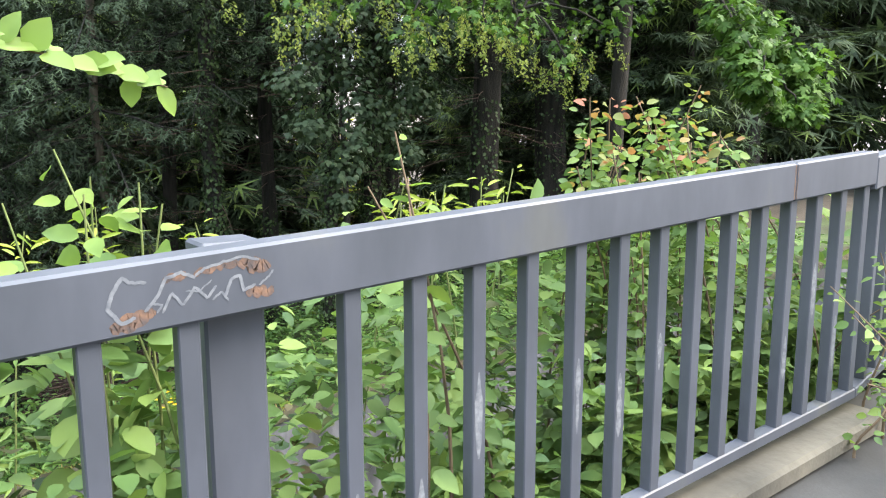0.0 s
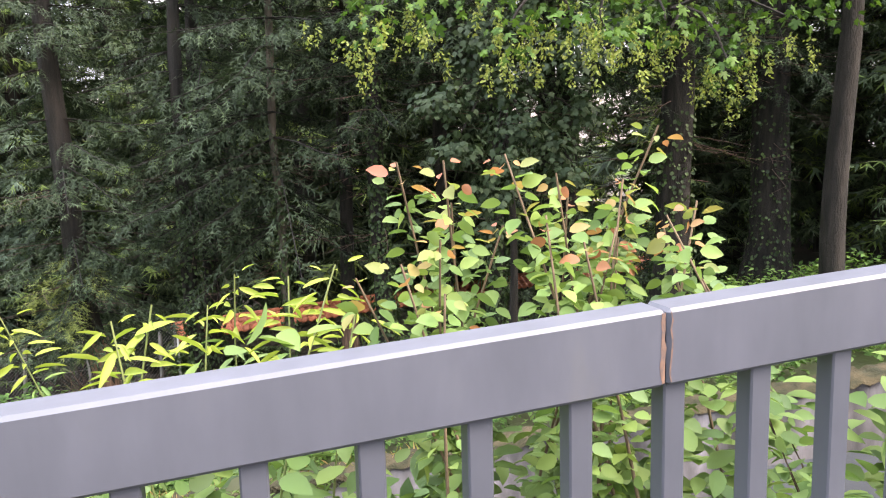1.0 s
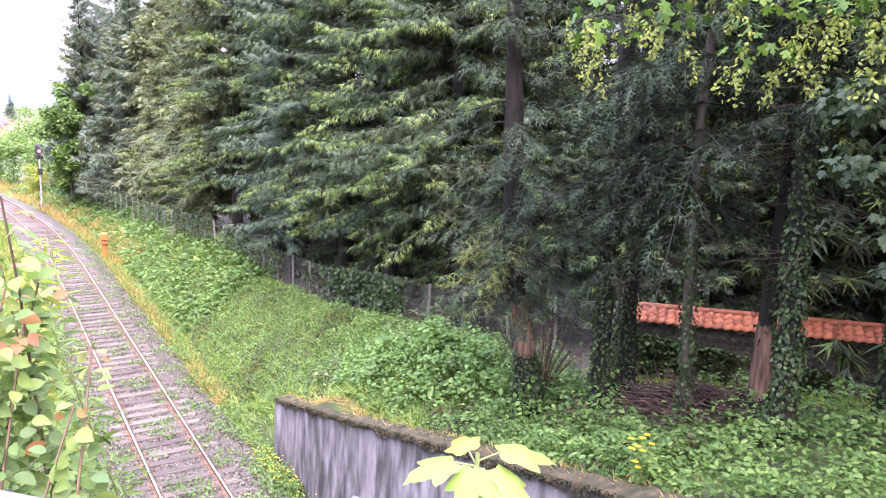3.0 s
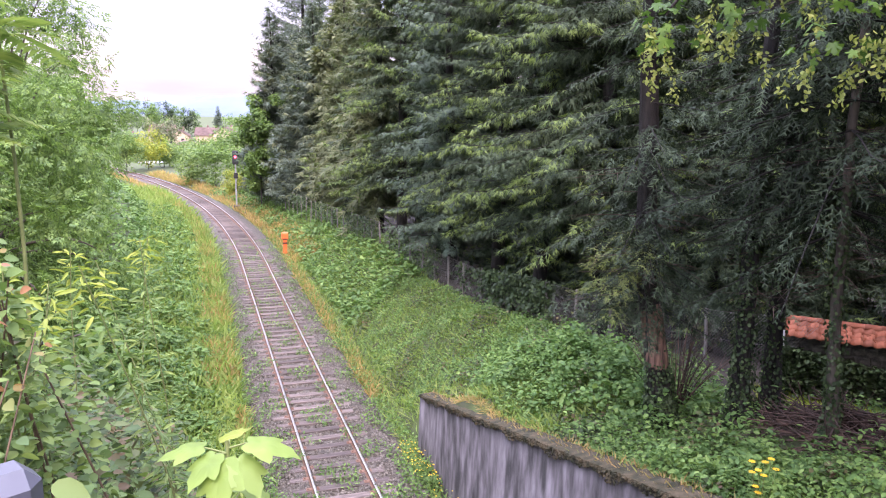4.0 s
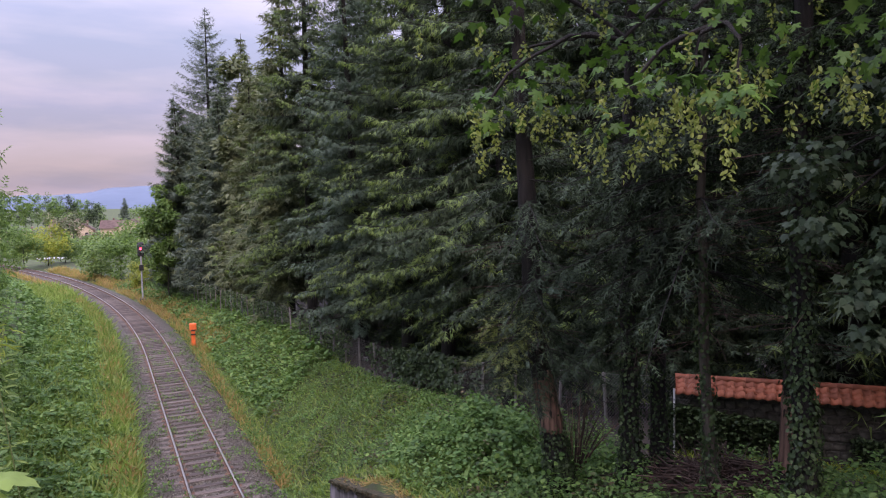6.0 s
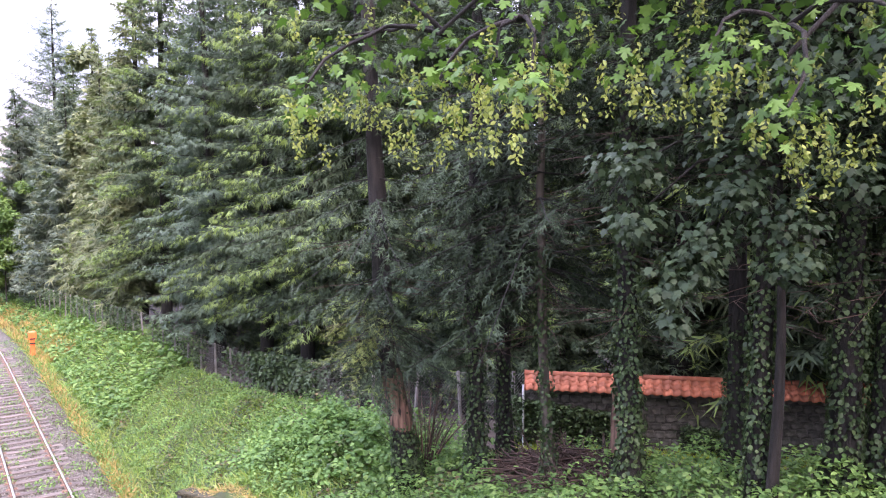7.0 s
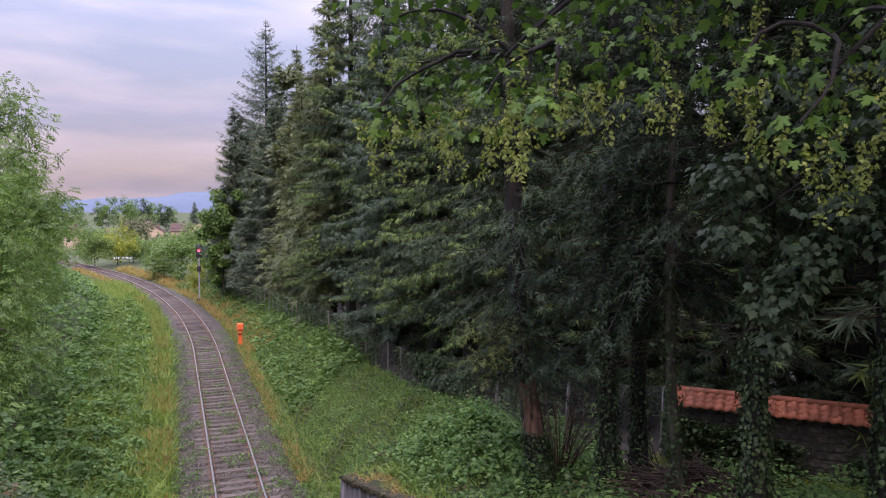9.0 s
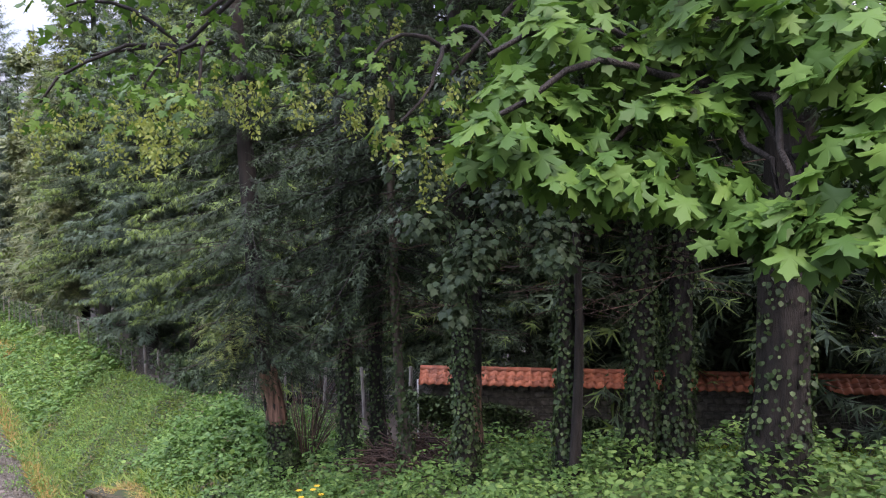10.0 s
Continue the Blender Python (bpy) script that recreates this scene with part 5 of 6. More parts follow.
def build_undergrowth():
    # bramble and nettle bank on the right
    x, y = spread(62000, 5.0, 34, 2.9, 7.6, 1.4)
    keep = ((y > 17.5) | (x > 2.98)) & (x < fence_x(y) + 0.1) & ((y > 9) | (x < 4.6)) & (field(x, y, 3.7) + 0.4 * rng.random(len(x)) > 0.34)
    x, y = x[keep], y[keep]
    f = field(x, y)
    tall = 0.1 + 0.5 * f + 0.55 * field(x, y, 2.9) ** 2 + 0.75 * np.exp(-((x - 4.6) / 1.1) ** 2 - ((y - 13.2) / 2.0) ** 2)
    tall = tall * (0.35 + 0.65 * smooth01((x - 2.9) / 1.2)) * np.where(y < 11, 0.5, 1.0) * (0.35 + 0.65 * smooth01((fence_x(y) - 0.15 - x) / 1.2))
    dark = field(x + 3, y, 1.15) + 0.35 * rng.random(len(x)) > 0.92
    carpet("bramble_bank", x[~dark], y[~dark], tall[~dark], rng.uniform(0.05, 0.115, (~dark).sum()), M_nettle, "bright green nettles and brambles on the bank")
    carpet("dark_brambles", x[dark], y[dark], tall[dark] * 1.15, rng.uniform(0.06, 0.12, dark.sum()), M_bramble, "dark bramble patches on the bank", LEAF_V * (1.3, 1, 1))
    x, y = spread(9000, 26, 100, -15, -6.5, 1.2)
    carpet("far_verge_weeds", x, y, 0.3 + 0.9 * field(x, y, 0.8), rng.uniform(0.2, 0.42, len(x)), M_nettle, "tall weeds and shrubs under the trees", LEAF_V * (1.3, 1, 1))
    x, y = spread(14000, 30, 90, 2.9, 7.2, 1.2)
    carpet("bramble_bank", x, y, 0.25 + 0.6 * field(x, y), rng.uniform(0.16, 0.32, len(x)), M_nettle, "green nettles and brambles on the far bank")
    # tall bright nettles before the leaning tree
    n = 9000
    x, y = 4.9 + rng.normal(0, 0.85, n), 13.2 + rng.normal(0, 2.0, n)
    keep = (x > 3.2) & (field(x, y, 2.6) > 0.3)
    x, y = x[keep], y[keep]
    tall = 0.4 + 0.6 * np.exp(-((x - 4.9) / 0.9) ** 2 - ((y - 12.9) / 2.0) ** 2) + 0.55 * field(x, y, 3.6)
    carpet("nettle_clump", x, y, tall, rng.uniform(0.09, 0.155, len(x)), M_nettle, "clump of tall bright green nettles", LEAF_V * (1.2, 1, 1), power=0.4)
    # grass among the bank
    x, y = spread(34000, 6.0, 60, 2.2, 6.6, 1.5)
    keep = (y > 17.5) | ((x > 2.9) & (y > 10.5)) | (x < 2.42)
    carpet("bank_grass", x[keep], y[keep], 0.05, rng.uniform(0.18, 0.45, keep.sum()), M_grass, "long grass on the bank", BLADE_V * (0.42, 1, 1), BLADE_F, 0.9, "grass")
    y = rng.uniform(3, 17.3, 2600)
    x = rng.uniform(2.67, 2.98, 2600)
    carpet("coping_grass", x, y, 0.03, rng.uniform(0.08, 0.24, 2600), M_dry, "dry grass tufts on the wall's coping", BLADE_V * (0.6, 1, 1), BLADE_F, 0.7, "grass")
    # moss that hangs over the wall's edge, and weeds at its foot
    n = 5200
    y = 4 + 13.3 * rng.random(n)
    hang = 0.16 * rng.random(n) ** 2 * (0.25 + field(0 * y, y, 4.0))
    V, F = scatter(LEAF_V * (1.5, 1, 1), LEAF_F, np.stack([2.475 - 0.02 * rng.random(n), y, wall_top(y) + 0.03 - hang], -1), turns(norm(rng.normal(0, 0.5, (n, 3)) + np.array((-0.35, 0, -0.8))), np.tile((-1.0, 0, 0.4), (n, 1)) + rng.normal(0, 0.4, (n, 3))), rng.uniform(0.02, 0.055, n))
    tagged(part_np("wall_moss", V, F, M_moss), "dark moss fringe along the wall's upper edge", "moss", kind="stuff")
    n = 5200
    x, y = 2.42 - 0.6 * rng.random(n) ** 1.6, 7 + 10.5 * rng.random(n)
    keep = field(x, y, 2.2) > 0.35
    x, y, n = x[keep], y[keep], int(keep.sum())
    carpet("wall_foot_weeds", x, y, 0.2 + 0.5 * field(x, y, 3.0) * (x > 2.0), rng.uniform(0.04, 0.09, n), M_nettle, "weeds with small leaves at the wall's foot")
    keep = (rng.random(n) < 0.1) & (y > 13)
    carpet("yellow_flowers", x[keep], y[keep], 0.62, rng.uniform(0.03, 0.05, keep.sum()), M_flower, "small yellow flowers beside the wall", LEAF_V * (1.8, 1, 1), power=0.25, category="flowers")
    # dark leaves before the garden wall, lower further along it
    n = 5200
    run, off = -0.4 + 4.9 * rng.random(n) ** 1.3, -0.2 - 0.3 * rng.random(n)
    keep = field(run, off, 1.4) > 0.28
    run, off = run[keep], off[keep]
    x, y = GW_P[0] + run * GW_D[0] + off * GW_N[0], GW_P[1] + run * GW_D[1] + off * GW_N[1]
    carpet("wall_leaves", x, y, 1.15 - 0.12 * run, rng.uniform(0.06, 0.12, len(x)), M_ivy, "dark leaves before the garden wall", LEAF_V * (1.4, 1, 1))
    # wood floor
    n = 14000
    x, y = rng.uniform(2.95, 9.0, n), rng.uniform(-4, 12, n)
    keep = (((x - 9.3) + (y - 11.06)) * 0.7071 < -3.0) & (((x - 5.95) / 0.9) ** 2 + ((y - 6.6) / 1.2) ** 2 > 0.6 + 0.6 * rng.random(n))
    x, y, n = x[keep], y[keep], int(keep.sum())
    carpet("wood_floor_plants", x, y, 0.12 + 0.4 * field(x, y) * (x < 6.2), rng.uniform(0.05, 0.11, n), M_nettle, "low green plants under the trees")
    n = 18000
    x, y = 2.95 + 4.6 * rng.random(n) ** 1.2, rng.uniform(-4.5, 7.5, n)
    keep = (((x - 5.95) / 1.1) ** 2 + ((y - 6.6) / 1.3) ** 2 > 1.0) & (field(x, y, 2.7) + 0.3 * rng.random(n) > 0.3)
    x, y = x[keep], y[keep]
    carpet("wood_edge_weeds", x, y, 0.15 + 0.5 * field(x, y, 2.1), rng.uniform(0.06, 0.12, len(x)), M_nettle, "leafy weeds at the wood's edge above the wall")
    n = 20000
    run, off = rng.uniform(-0.6, 15, n), -2.9 * rng.random(n) ** 1.2
    x, y = GW_P[0] + run * GW_D[0] + off * GW_N[0], GW_P[1] + run * GW_D[1] + off * GW_N[1]
    carpet("mossy_lawn", x, y, 0.03, rng.uniform(0.07, 0.16, n), M_lawn, "bright mossy grass strip at the wall's foot", BLADE_V * (1.6, 1, 1), BLADE_F, 1.0, "grass")
    # verge on the left
    x, y = spread(30000, 11, 95, -6.5, -2.05, 1.5)
    carpet("verge_grass", x, y, 0.05, rng.uniform(0.25, 0.6, len(x)) * (1 + y / 90), M_grass, "long green grass on the verge", BLADE_V * (0.7, 1, 1), BLADE_F, 0.8, "grass")
    x, y = spread(46000, 9, 75, -7.5, -2.2, 1.8)
    carpet("verge_weeds", x, y, 0.14 + 0.75 * field(x, y, 1.6) * smooth01((-2.5 - (x - track_x(y))) / 1.5), rng.uniform(0.08, 0.19, len(x)) * (1 + y / 60), M_nettle, "leafy weeds on the verge")
    for u0, u1, y0, y1, n in ((-3.3, -2.3, 24, 120, 9000), (2.1, 2.6, 22, 46, 1500), (2.2, 4.4, 46, 120, 11000), (-2.4, -2.0, 20, 40, 1100)):
        x, y = spread(n, y0, y1, u0, u1, 1.2)
        keep = field(x, y, 0.45) + 0.5 * rng.random(len(x)) > 0.55
        carpet("dry_grass", x[keep], y[keep], 0.04, rng.uniform(0.16, 0.42, keep.sum()) * (1 + y[keep] / 110), M_dry, "dry orange grass beside the ballast", BLADE_V, BLADE_F, 1.8, "grass")
    # weeds in the track
    x, y = spread(40000, 11, 55, -2.1, 2.6, 1.8)
    keep = (field(x * 1.6, y * 1.2, 1.5) + 0.35 * np.maximum(0, np.abs(x - track_x(y)) - 1.1) > 0.6) & (rng.random(len(x)) < 0.8)
    x, y = x[keep], y[keep]
    n = len(x)
    V, F = scatter(LEAF_V, LEAF_F, np.stack([x, y, -0.18 + 0.2 * rng.random(n) ** 1.5], -1), turns(rand_dirs(n, 0.3), np.tile((0, 0, 1.0), (n, 1)) + rng.normal(0, 0.3, (n, 3))), rng.uniform(0.05, 0.12, n))
    tagged(part_np("track_weeds", V, F, M_nettle), "small weeds growing between the sleepers", "weeds", kind="stuff")
    # slope below the railing
    n = 100000
    s, L = 0.14 + 9.5 * rng.random(n) ** 1.7, rng.uniform(-8.0, 4.2, n)
    x, y = RAIL_O[0] + L * RAIL_D[0] + s * RAIL_N[0], RAIL_O[1] + L * RAIL_D[1] + s * RAIL_N[1]
    keep = (x - track_x(y) < np.where(y < 4, -2.1, -2.75)) & (field(x, y, 1.7) + 0.6 * rng.random(n) > 0.25) & (field(x, y, 4.3) + 0.35 * rng.random(n) > 0.32)
    x, y, s, L = x[keep], y[keep], s[keep], L[keep]
    tall = (0.42 + 0.7 * field(x, y, 1.2) + 0.36 * field(x, y, 5.5) + 0.45 * smooth01((0.6 - L) / 0.8) * (s > 0.5)) * smooth01((s + 0.35) / 0.7) * np.where(x > -3.6, 0.6, 1.0)
    dark = (rng.random(len(x)) < 0.25 + 0.4 * (field(x, y, 2.3) > 0.5)) & (s > 0.7)
    sz = rng.uniform(0.05, 0.105, len(x)) * (1 + 0.05 * s)
    edge = ~dark & (s < 1.4) & (L < 1.4) & (L > -4.0)
    rest = ~dark & ~edge
    carpet("slope_shrubs", x[edge], y[edge], tall[edge], sz[edge], M_shrub, "dense young leaves right behind the railing", LEAF2_V, LEAF2_F, power=0.7)
    carpet("slope_shrubs", x[rest], y[rest], tall[rest], sz[rest] * 0.9, M_thicket, "dense young leaves covering the slope behind the railing", power=0.7)
    carpet("slope_bramble", x[dark], y[dark], tall[dark] * 0.9, sz[dark] * 0.85, M_bramble, "dark bramble leaves among the shrubs on the slope", LEAF_V * (1.3, 1, 1), power=0.7)
    n = 9000
    s, L = 0.15 + 6 * rng.random(n) ** 1.2, rng.uniform(-7.0, 2.2, n)
    x, y = RAIL_O[0] + L * RAIL_D[0] + s * RAIL_N[0], RAIL_O[1] + L * RAIL_D[1] + s * RAIL_N[1]
    keep = (x < -2.9) & (field(x, y, 0.9) > 0.6)
    carpet("slope_maple_leaves", x[keep], y[keep], 0.5 + 0.4 * field(x[keep], y[keep]), rng.uniform(0.09, 0.16, keep.sum()), M_shrub, "young lobed leaves among the shrubs", PALM_V, PALM_F, 0, power=0.3)


build_undergrowth()


# ---- plants that rise over the railing ----
def shoot(stems, leaves, tips, L, s, z_top, g, ln=0.075, spread_xy=0.10, z0=None, curve=(0, 0), tip_n=4, n=16):
    p = RAIL_O + L * RAIL_D + s * RAIL_N
    z0 = stand(*p, 0.1) if z0 is None else z0
    t = np.linspace(0, 1, 9)
    path = np.stack([p[0] + curve[0] * (t**2 - 1) + 0.02 * np.sin(7 * t + L), p[1] + curve[1] * (t**2 - 1) + 0.02 * np.cos(6 * t), z0 + (z_top - z0) * t], -1)
    stems.append(tube(path, np.linspace(0.007, 0.0025, 9), 4))
    n = int(n * (z_top - z0) / 1.2)
    for k in range(n):
        q = 0.15 + 0.85 * (k + 0.5) / n
        c = np.array([np.interp(q, t, path[:, i]) for i in range(3)])
        a = k * 2.4 + g.uniform(-0.4, 0.4)
        d = np.array((math.cos(a), math.sin(a), g.uniform(-0.75, 0.45)))
        dst = tips if k >= n - tip_n else leaves
        dst.append((c + d * g.uniform(0.008, 0.05), d, (-math.cos(a) * 0.3 + g.normal(0, 0.75), -math.sin(a) * 0.3 + g.normal(0, 0.75), 1.0), ln * g.uniform(0.75, 1.25) * (0.6 if k >= n - 3 else 1.0)))


def plant(name, label, category, spec, leaf_mat, tip_mat, tv, seed, **kw):
    g = np.random.default_rng(seed)
    stems, leaves, tips = [], [], []
    for L, s, z in spec:
        shoot(stems, leaves, tips, L, s, z, g, curve=g.normal(0, 0.22, 2), **kw)
    t = root(name, label=label, category=category)
    for W in stems:
        part_np("stem", W[0], W[1], M_stem if name in ("willowherb", "ash_sapling") else M_twig, t, smooth=True)
    for nm, rows, mat in (("leaf", leaves, leaf_mat), ("young_leaf", tips, tip_mat)):
        P, D, U, S = (np.array([r[i] for r in rows]) for i in range(4))
        V, F = scatter(tv, LEAF2_F, P, turns(D, U), S)
        ob = part_np(nm, V, F, mat, t)
        ob["kind"] = "stuff"
    return t


SAPLING = (-3.28, -0.17, 8.77)


def build_railing_plants():
    lab = "leafy plum shrub with reddish shoot tips behind the railing"
    plant("plum_shrub", lab, "shrub", [(0.40, 0.6, 9.06), (0.29, 0.58, 8.93), (0.13, 0.62, 8.95), (-0.01, 0.6, 9.0), (-0.16, 0.6, 8.99), (-0.27, 0.6, 8.99), (0.05, 0.5, 8.86), (0.2, 0.7, 8.9), (0.33, 0.45, 8.85), (0.48, 0.55, 8.87), (-0.1, 0.75, 8.88), (0.24, 0.52, 8.82), (0.36, 0.7, 8.84), (0.02, 0.7, 8.82), (0.12, 0.45, 8.8), (-0.2, 0.5, 8.82), (0.43, 0.62, 8.8), (0.3, 0.62, 8.78)], M_shrub, M_redtip, LEAF2_V * (1.15, 1, 1), 101, ln=0.046, n=128, tip_n=7)
    plant("plum_shrub", lab, "shrub", [(0.55, 0.7, 8.72), (0.62, 0.6, 8.62), (-0.3, 0.45, 8.78), (-0.38, 0.55, 8.74), (-0.22, 0.4, 8.72)], M_shrub, M_redtip, LEAF2_V * (1.15, 1, 1), 102, ln=0.045, n=112, tip_n=6)
    plant("willowherb", "tall willowherb with narrow pointed leaves", "wild plant", [(-0.38, 0.9, 8.72), (-0.5, 0.95, 8.69), (-0.64, 1.3, 8.65), (-0.72, 1.2, 8.58), (-0.3, 1.05, 8.6), (-0.9, 0.7, 8.66), (-0.82, 0.75, 8.68), (-1.4, 1.7, 8.5), (-1.7, 2.1, 8.55), (-2.0, 1.8, 8.5), (-2.2, 2.4, 8.5), ], M_shrub, M_young, LEAF2_V * (0.36, 1, 1), 103, ln=0.082, tip_n=20, n=90)
    plant("rose_shoot", "wild rose shoot with small oval leaves", "wild plant", [(-1.3, 0.3, 8.86), (-1.25, 0.32, 8.74), (-1.36, 0.34, 8.72)], M_shrub, M_sapling, LEAF2_V, 104, ln=0.07, n=26)
    plant("ash_sapling", "ash sapling with broad feathered leaves", "sapling", [(-2.04, 0.6, 8.82), (-1.87, 0.55, 8.74), (-2.0, 0.5, 8.72), (-2.15, 0.62, 8.7), (-1.95, 0.7, 8.75), (-1.8, 0.62, 8.68)], M_shrub, M_sapling, LEAF2_V * (1.2, 1, 1), 105, ln=0.11, n=22)
    plant("bindweed", "light green leafy sprigs growing through the railing", "wild plant", [(0.28, -0.06, 8.32), (0.42, -0.08, 8.2), (0.55, -0.1, 8.42), (0.68, -0.06, 8.18), (0.8, -0.1, 8.3), (0.95, 0.0, 8.46), (0.5, -0.2, 8.02), (0.7, -0.22, 8.06), (0.9, -0.2, 8.1), (0.35, -0.18, 7.98)], M_shrub, M_shrub, LEAF2_V * (1.1, 1, 1), 108, ln=0.04, n=90, tip_n=4, z0=ROAD_Z + 0.03)
    # leafy twig that arches in over the railing
    g = np.random.default_rng(106)
    t = root("overhanging_branch", label="thin leafy branch arching over the railing", category="branch")
    ctrl = [(-2.95, 0.75, None), (-2.8, 0.7, 8.5), (-2.5, 0.62, 8.95), (-2.2, 0.58, 9.05), (-1.98, 0.58, 9.02), (-1.80, 0.6, 8.97)]
    pts = []
    for L, q, z in ctrl:
        w = RAIL_O + L * RAIL_D + q * RAIL_N
        pts.append((w[0], w[1], stand(w[0], w[1]) if z is None else z))
    part_np("twig", *tube(pts, [0.008, 0.006, 0.004, 0.003, 0.0025, 0.002], 6), M_twig, t, smooth=True)
    for k in range(26):
        u = 2.2 + 2.8 * (k + 0.5) / 26
        c = np.array([np.interp(u, range(6), [r[m] for r in pts]) for m in range(3)])
        d = np.array([[*((RAIL_D * g.uniform(-0.2, 0.9)) + RAIL_N * g.uniform(-0.7, 0.5)), g.uniform(-0.7, 0.5)]])
        V, F = scatter(LEAF2_V * (1.25, 1, 1), LEAF2_F, c[None] + d * 0.012, turns(d, np.array([[-0.8, -0.3, 0.8]]) + g.normal(0, 0.35, (1, 3))), [g.uniform(0.055, 0.09)])
        part_np("leaf", V, F, M_sapling if k % 3 == 0 else M_shrub, t)
    # maple sapling with large pale leaves
    g = np.random.default_rng(107)
    x, y, z = SAPLING
    t = root("maple_sapling", label="maple sapling with large pale yellow-green leaves", category="sapling")
    z0 = stand(x, y, 0)
    part_np("stem", *tube([(x, y, z0), (x + 0.02, y, z0 + 0.7), (x, y, z - 0.05)], [0.008, 0.006, 0.004], 5), M_stem, t)
    for a, dz, sz, fall, mt in ((172, 0.0, 0.13, 0.1, M_sapling), (-22, 0.01, 0.15, 0.1, M_sapling), (252, -0.01, 0.155, -0.5, M_sapling), (222, 0.0, 0.12, -0.2, M_sapling), (80, 0.0, 0.11, 0.2, M_young), (300, -0.01, 0.13, -0.3, M_shrub),
                             (178, -0.12, 0.13, -0.1, M_sapling), (232, -0.12, 0.12, -0.5, M_shrub), (-5, -0.11, 0.13, -0.2, M_shrub), (312, -0.13, 0.11, -0.5, M_sapling), (60, -0.12, 0.12, 0, M_shrub), (-40, -0.22, 0.13, -0.3, M_shrub), (200, -0.24, 0.12, -0.2, M_shrub), (262, -0.25, 0.12, -0.4, M_shrub)):
        d = norm(np.array((math.cos(math.radians(a)), math.sin(math.radians(a)), 0.35)))
        foot = np.array((x, y, z + dz - 0.075))
        tip = foot + d * g.uniform(0.03, 0.055)
        sz *= 0.63
        part_np("leaf_stalk", *tube([foot, tip], [0.0022, 0.0016], 4), M_stem, t)
        ln = norm(np.array((d[0], d[1], fall)))
        Rm = turns(ln[None], np.array([[0.0, 0.0, 1.0]]) + g.normal(0, 0.22, (1, 3)))[0]
        mesh = bpy.data.meshes.new("leaf")
        mesh.from_pydata([tuple(tip + sz * (Rm @ v)) for v in SOFT_V], [], [tuple(f) for f in SOFT_F])
        mesh.materials.append(mt)
        mesh.polygons.foreach_set("use_smooth", [True] * len(mesh.polygons))
        new("leaf", mesh).parent = t


build_railing_plants()


def build_flower_plant():
    """A yellow-flowered weed on the retaining wall's edge."""
    g = np.random.default_rng(109)
    x, y = 2.95, 4.86
    t = root("flowering_weed", pose(x, y, stand(x, y, -0.05)), "weed with orange-yellow flowers above the retaining wall", "wild plant")
    P, D, S = [], [], []
    for k in range(9):
        a, h = g.uniform(0, 2 * np.pi), g.uniform(0.4, 0.75)
        top = np.array((0.16 * np.cos(a), 0.16 * np.sin(a), h))
        part_np("stem", *tube([(0.03 * np.cos(a), 0.03 * np.sin(a), 0), top * (0.6, 0.6, 0.5), top], [0.006, 0.005, 0.003], 5), M_stem, t)
        ring = [(top, np.array((np.cos(b), np.sin(b), 0.35))) for b in np.linspace(0, 2 * np.pi, 9)[:-1]]
        V, F = scatter(LEAF_V, LEAF_F, np.array([r[0] for r in ring]), turns(np.array([r[1] for r in ring]), np.tile((0, 0, 1.0), (8, 1))), 0.05)
        part_np("flower", V, F, M_flower, t, "orange-yellow flower")
        for q in np.linspace(0.1, 0.85, 8):
            b = g.uniform(0, 2 * np.pi)
            P.append(top * q), D.append((np.cos(b), np.sin(b), 0.2)), S.append(g.uniform(0.06, 0.12))
    V, F = scatter(LEAF_V, LEAF_F, np.array(P), turns(np.array(D), np.tile((0, 0, 1.0), (len(P), 1))), np.array(S))
    part_np("leaf", V, F, M_nettle, t)["kind"] = "stuff"


build_flower_plant()


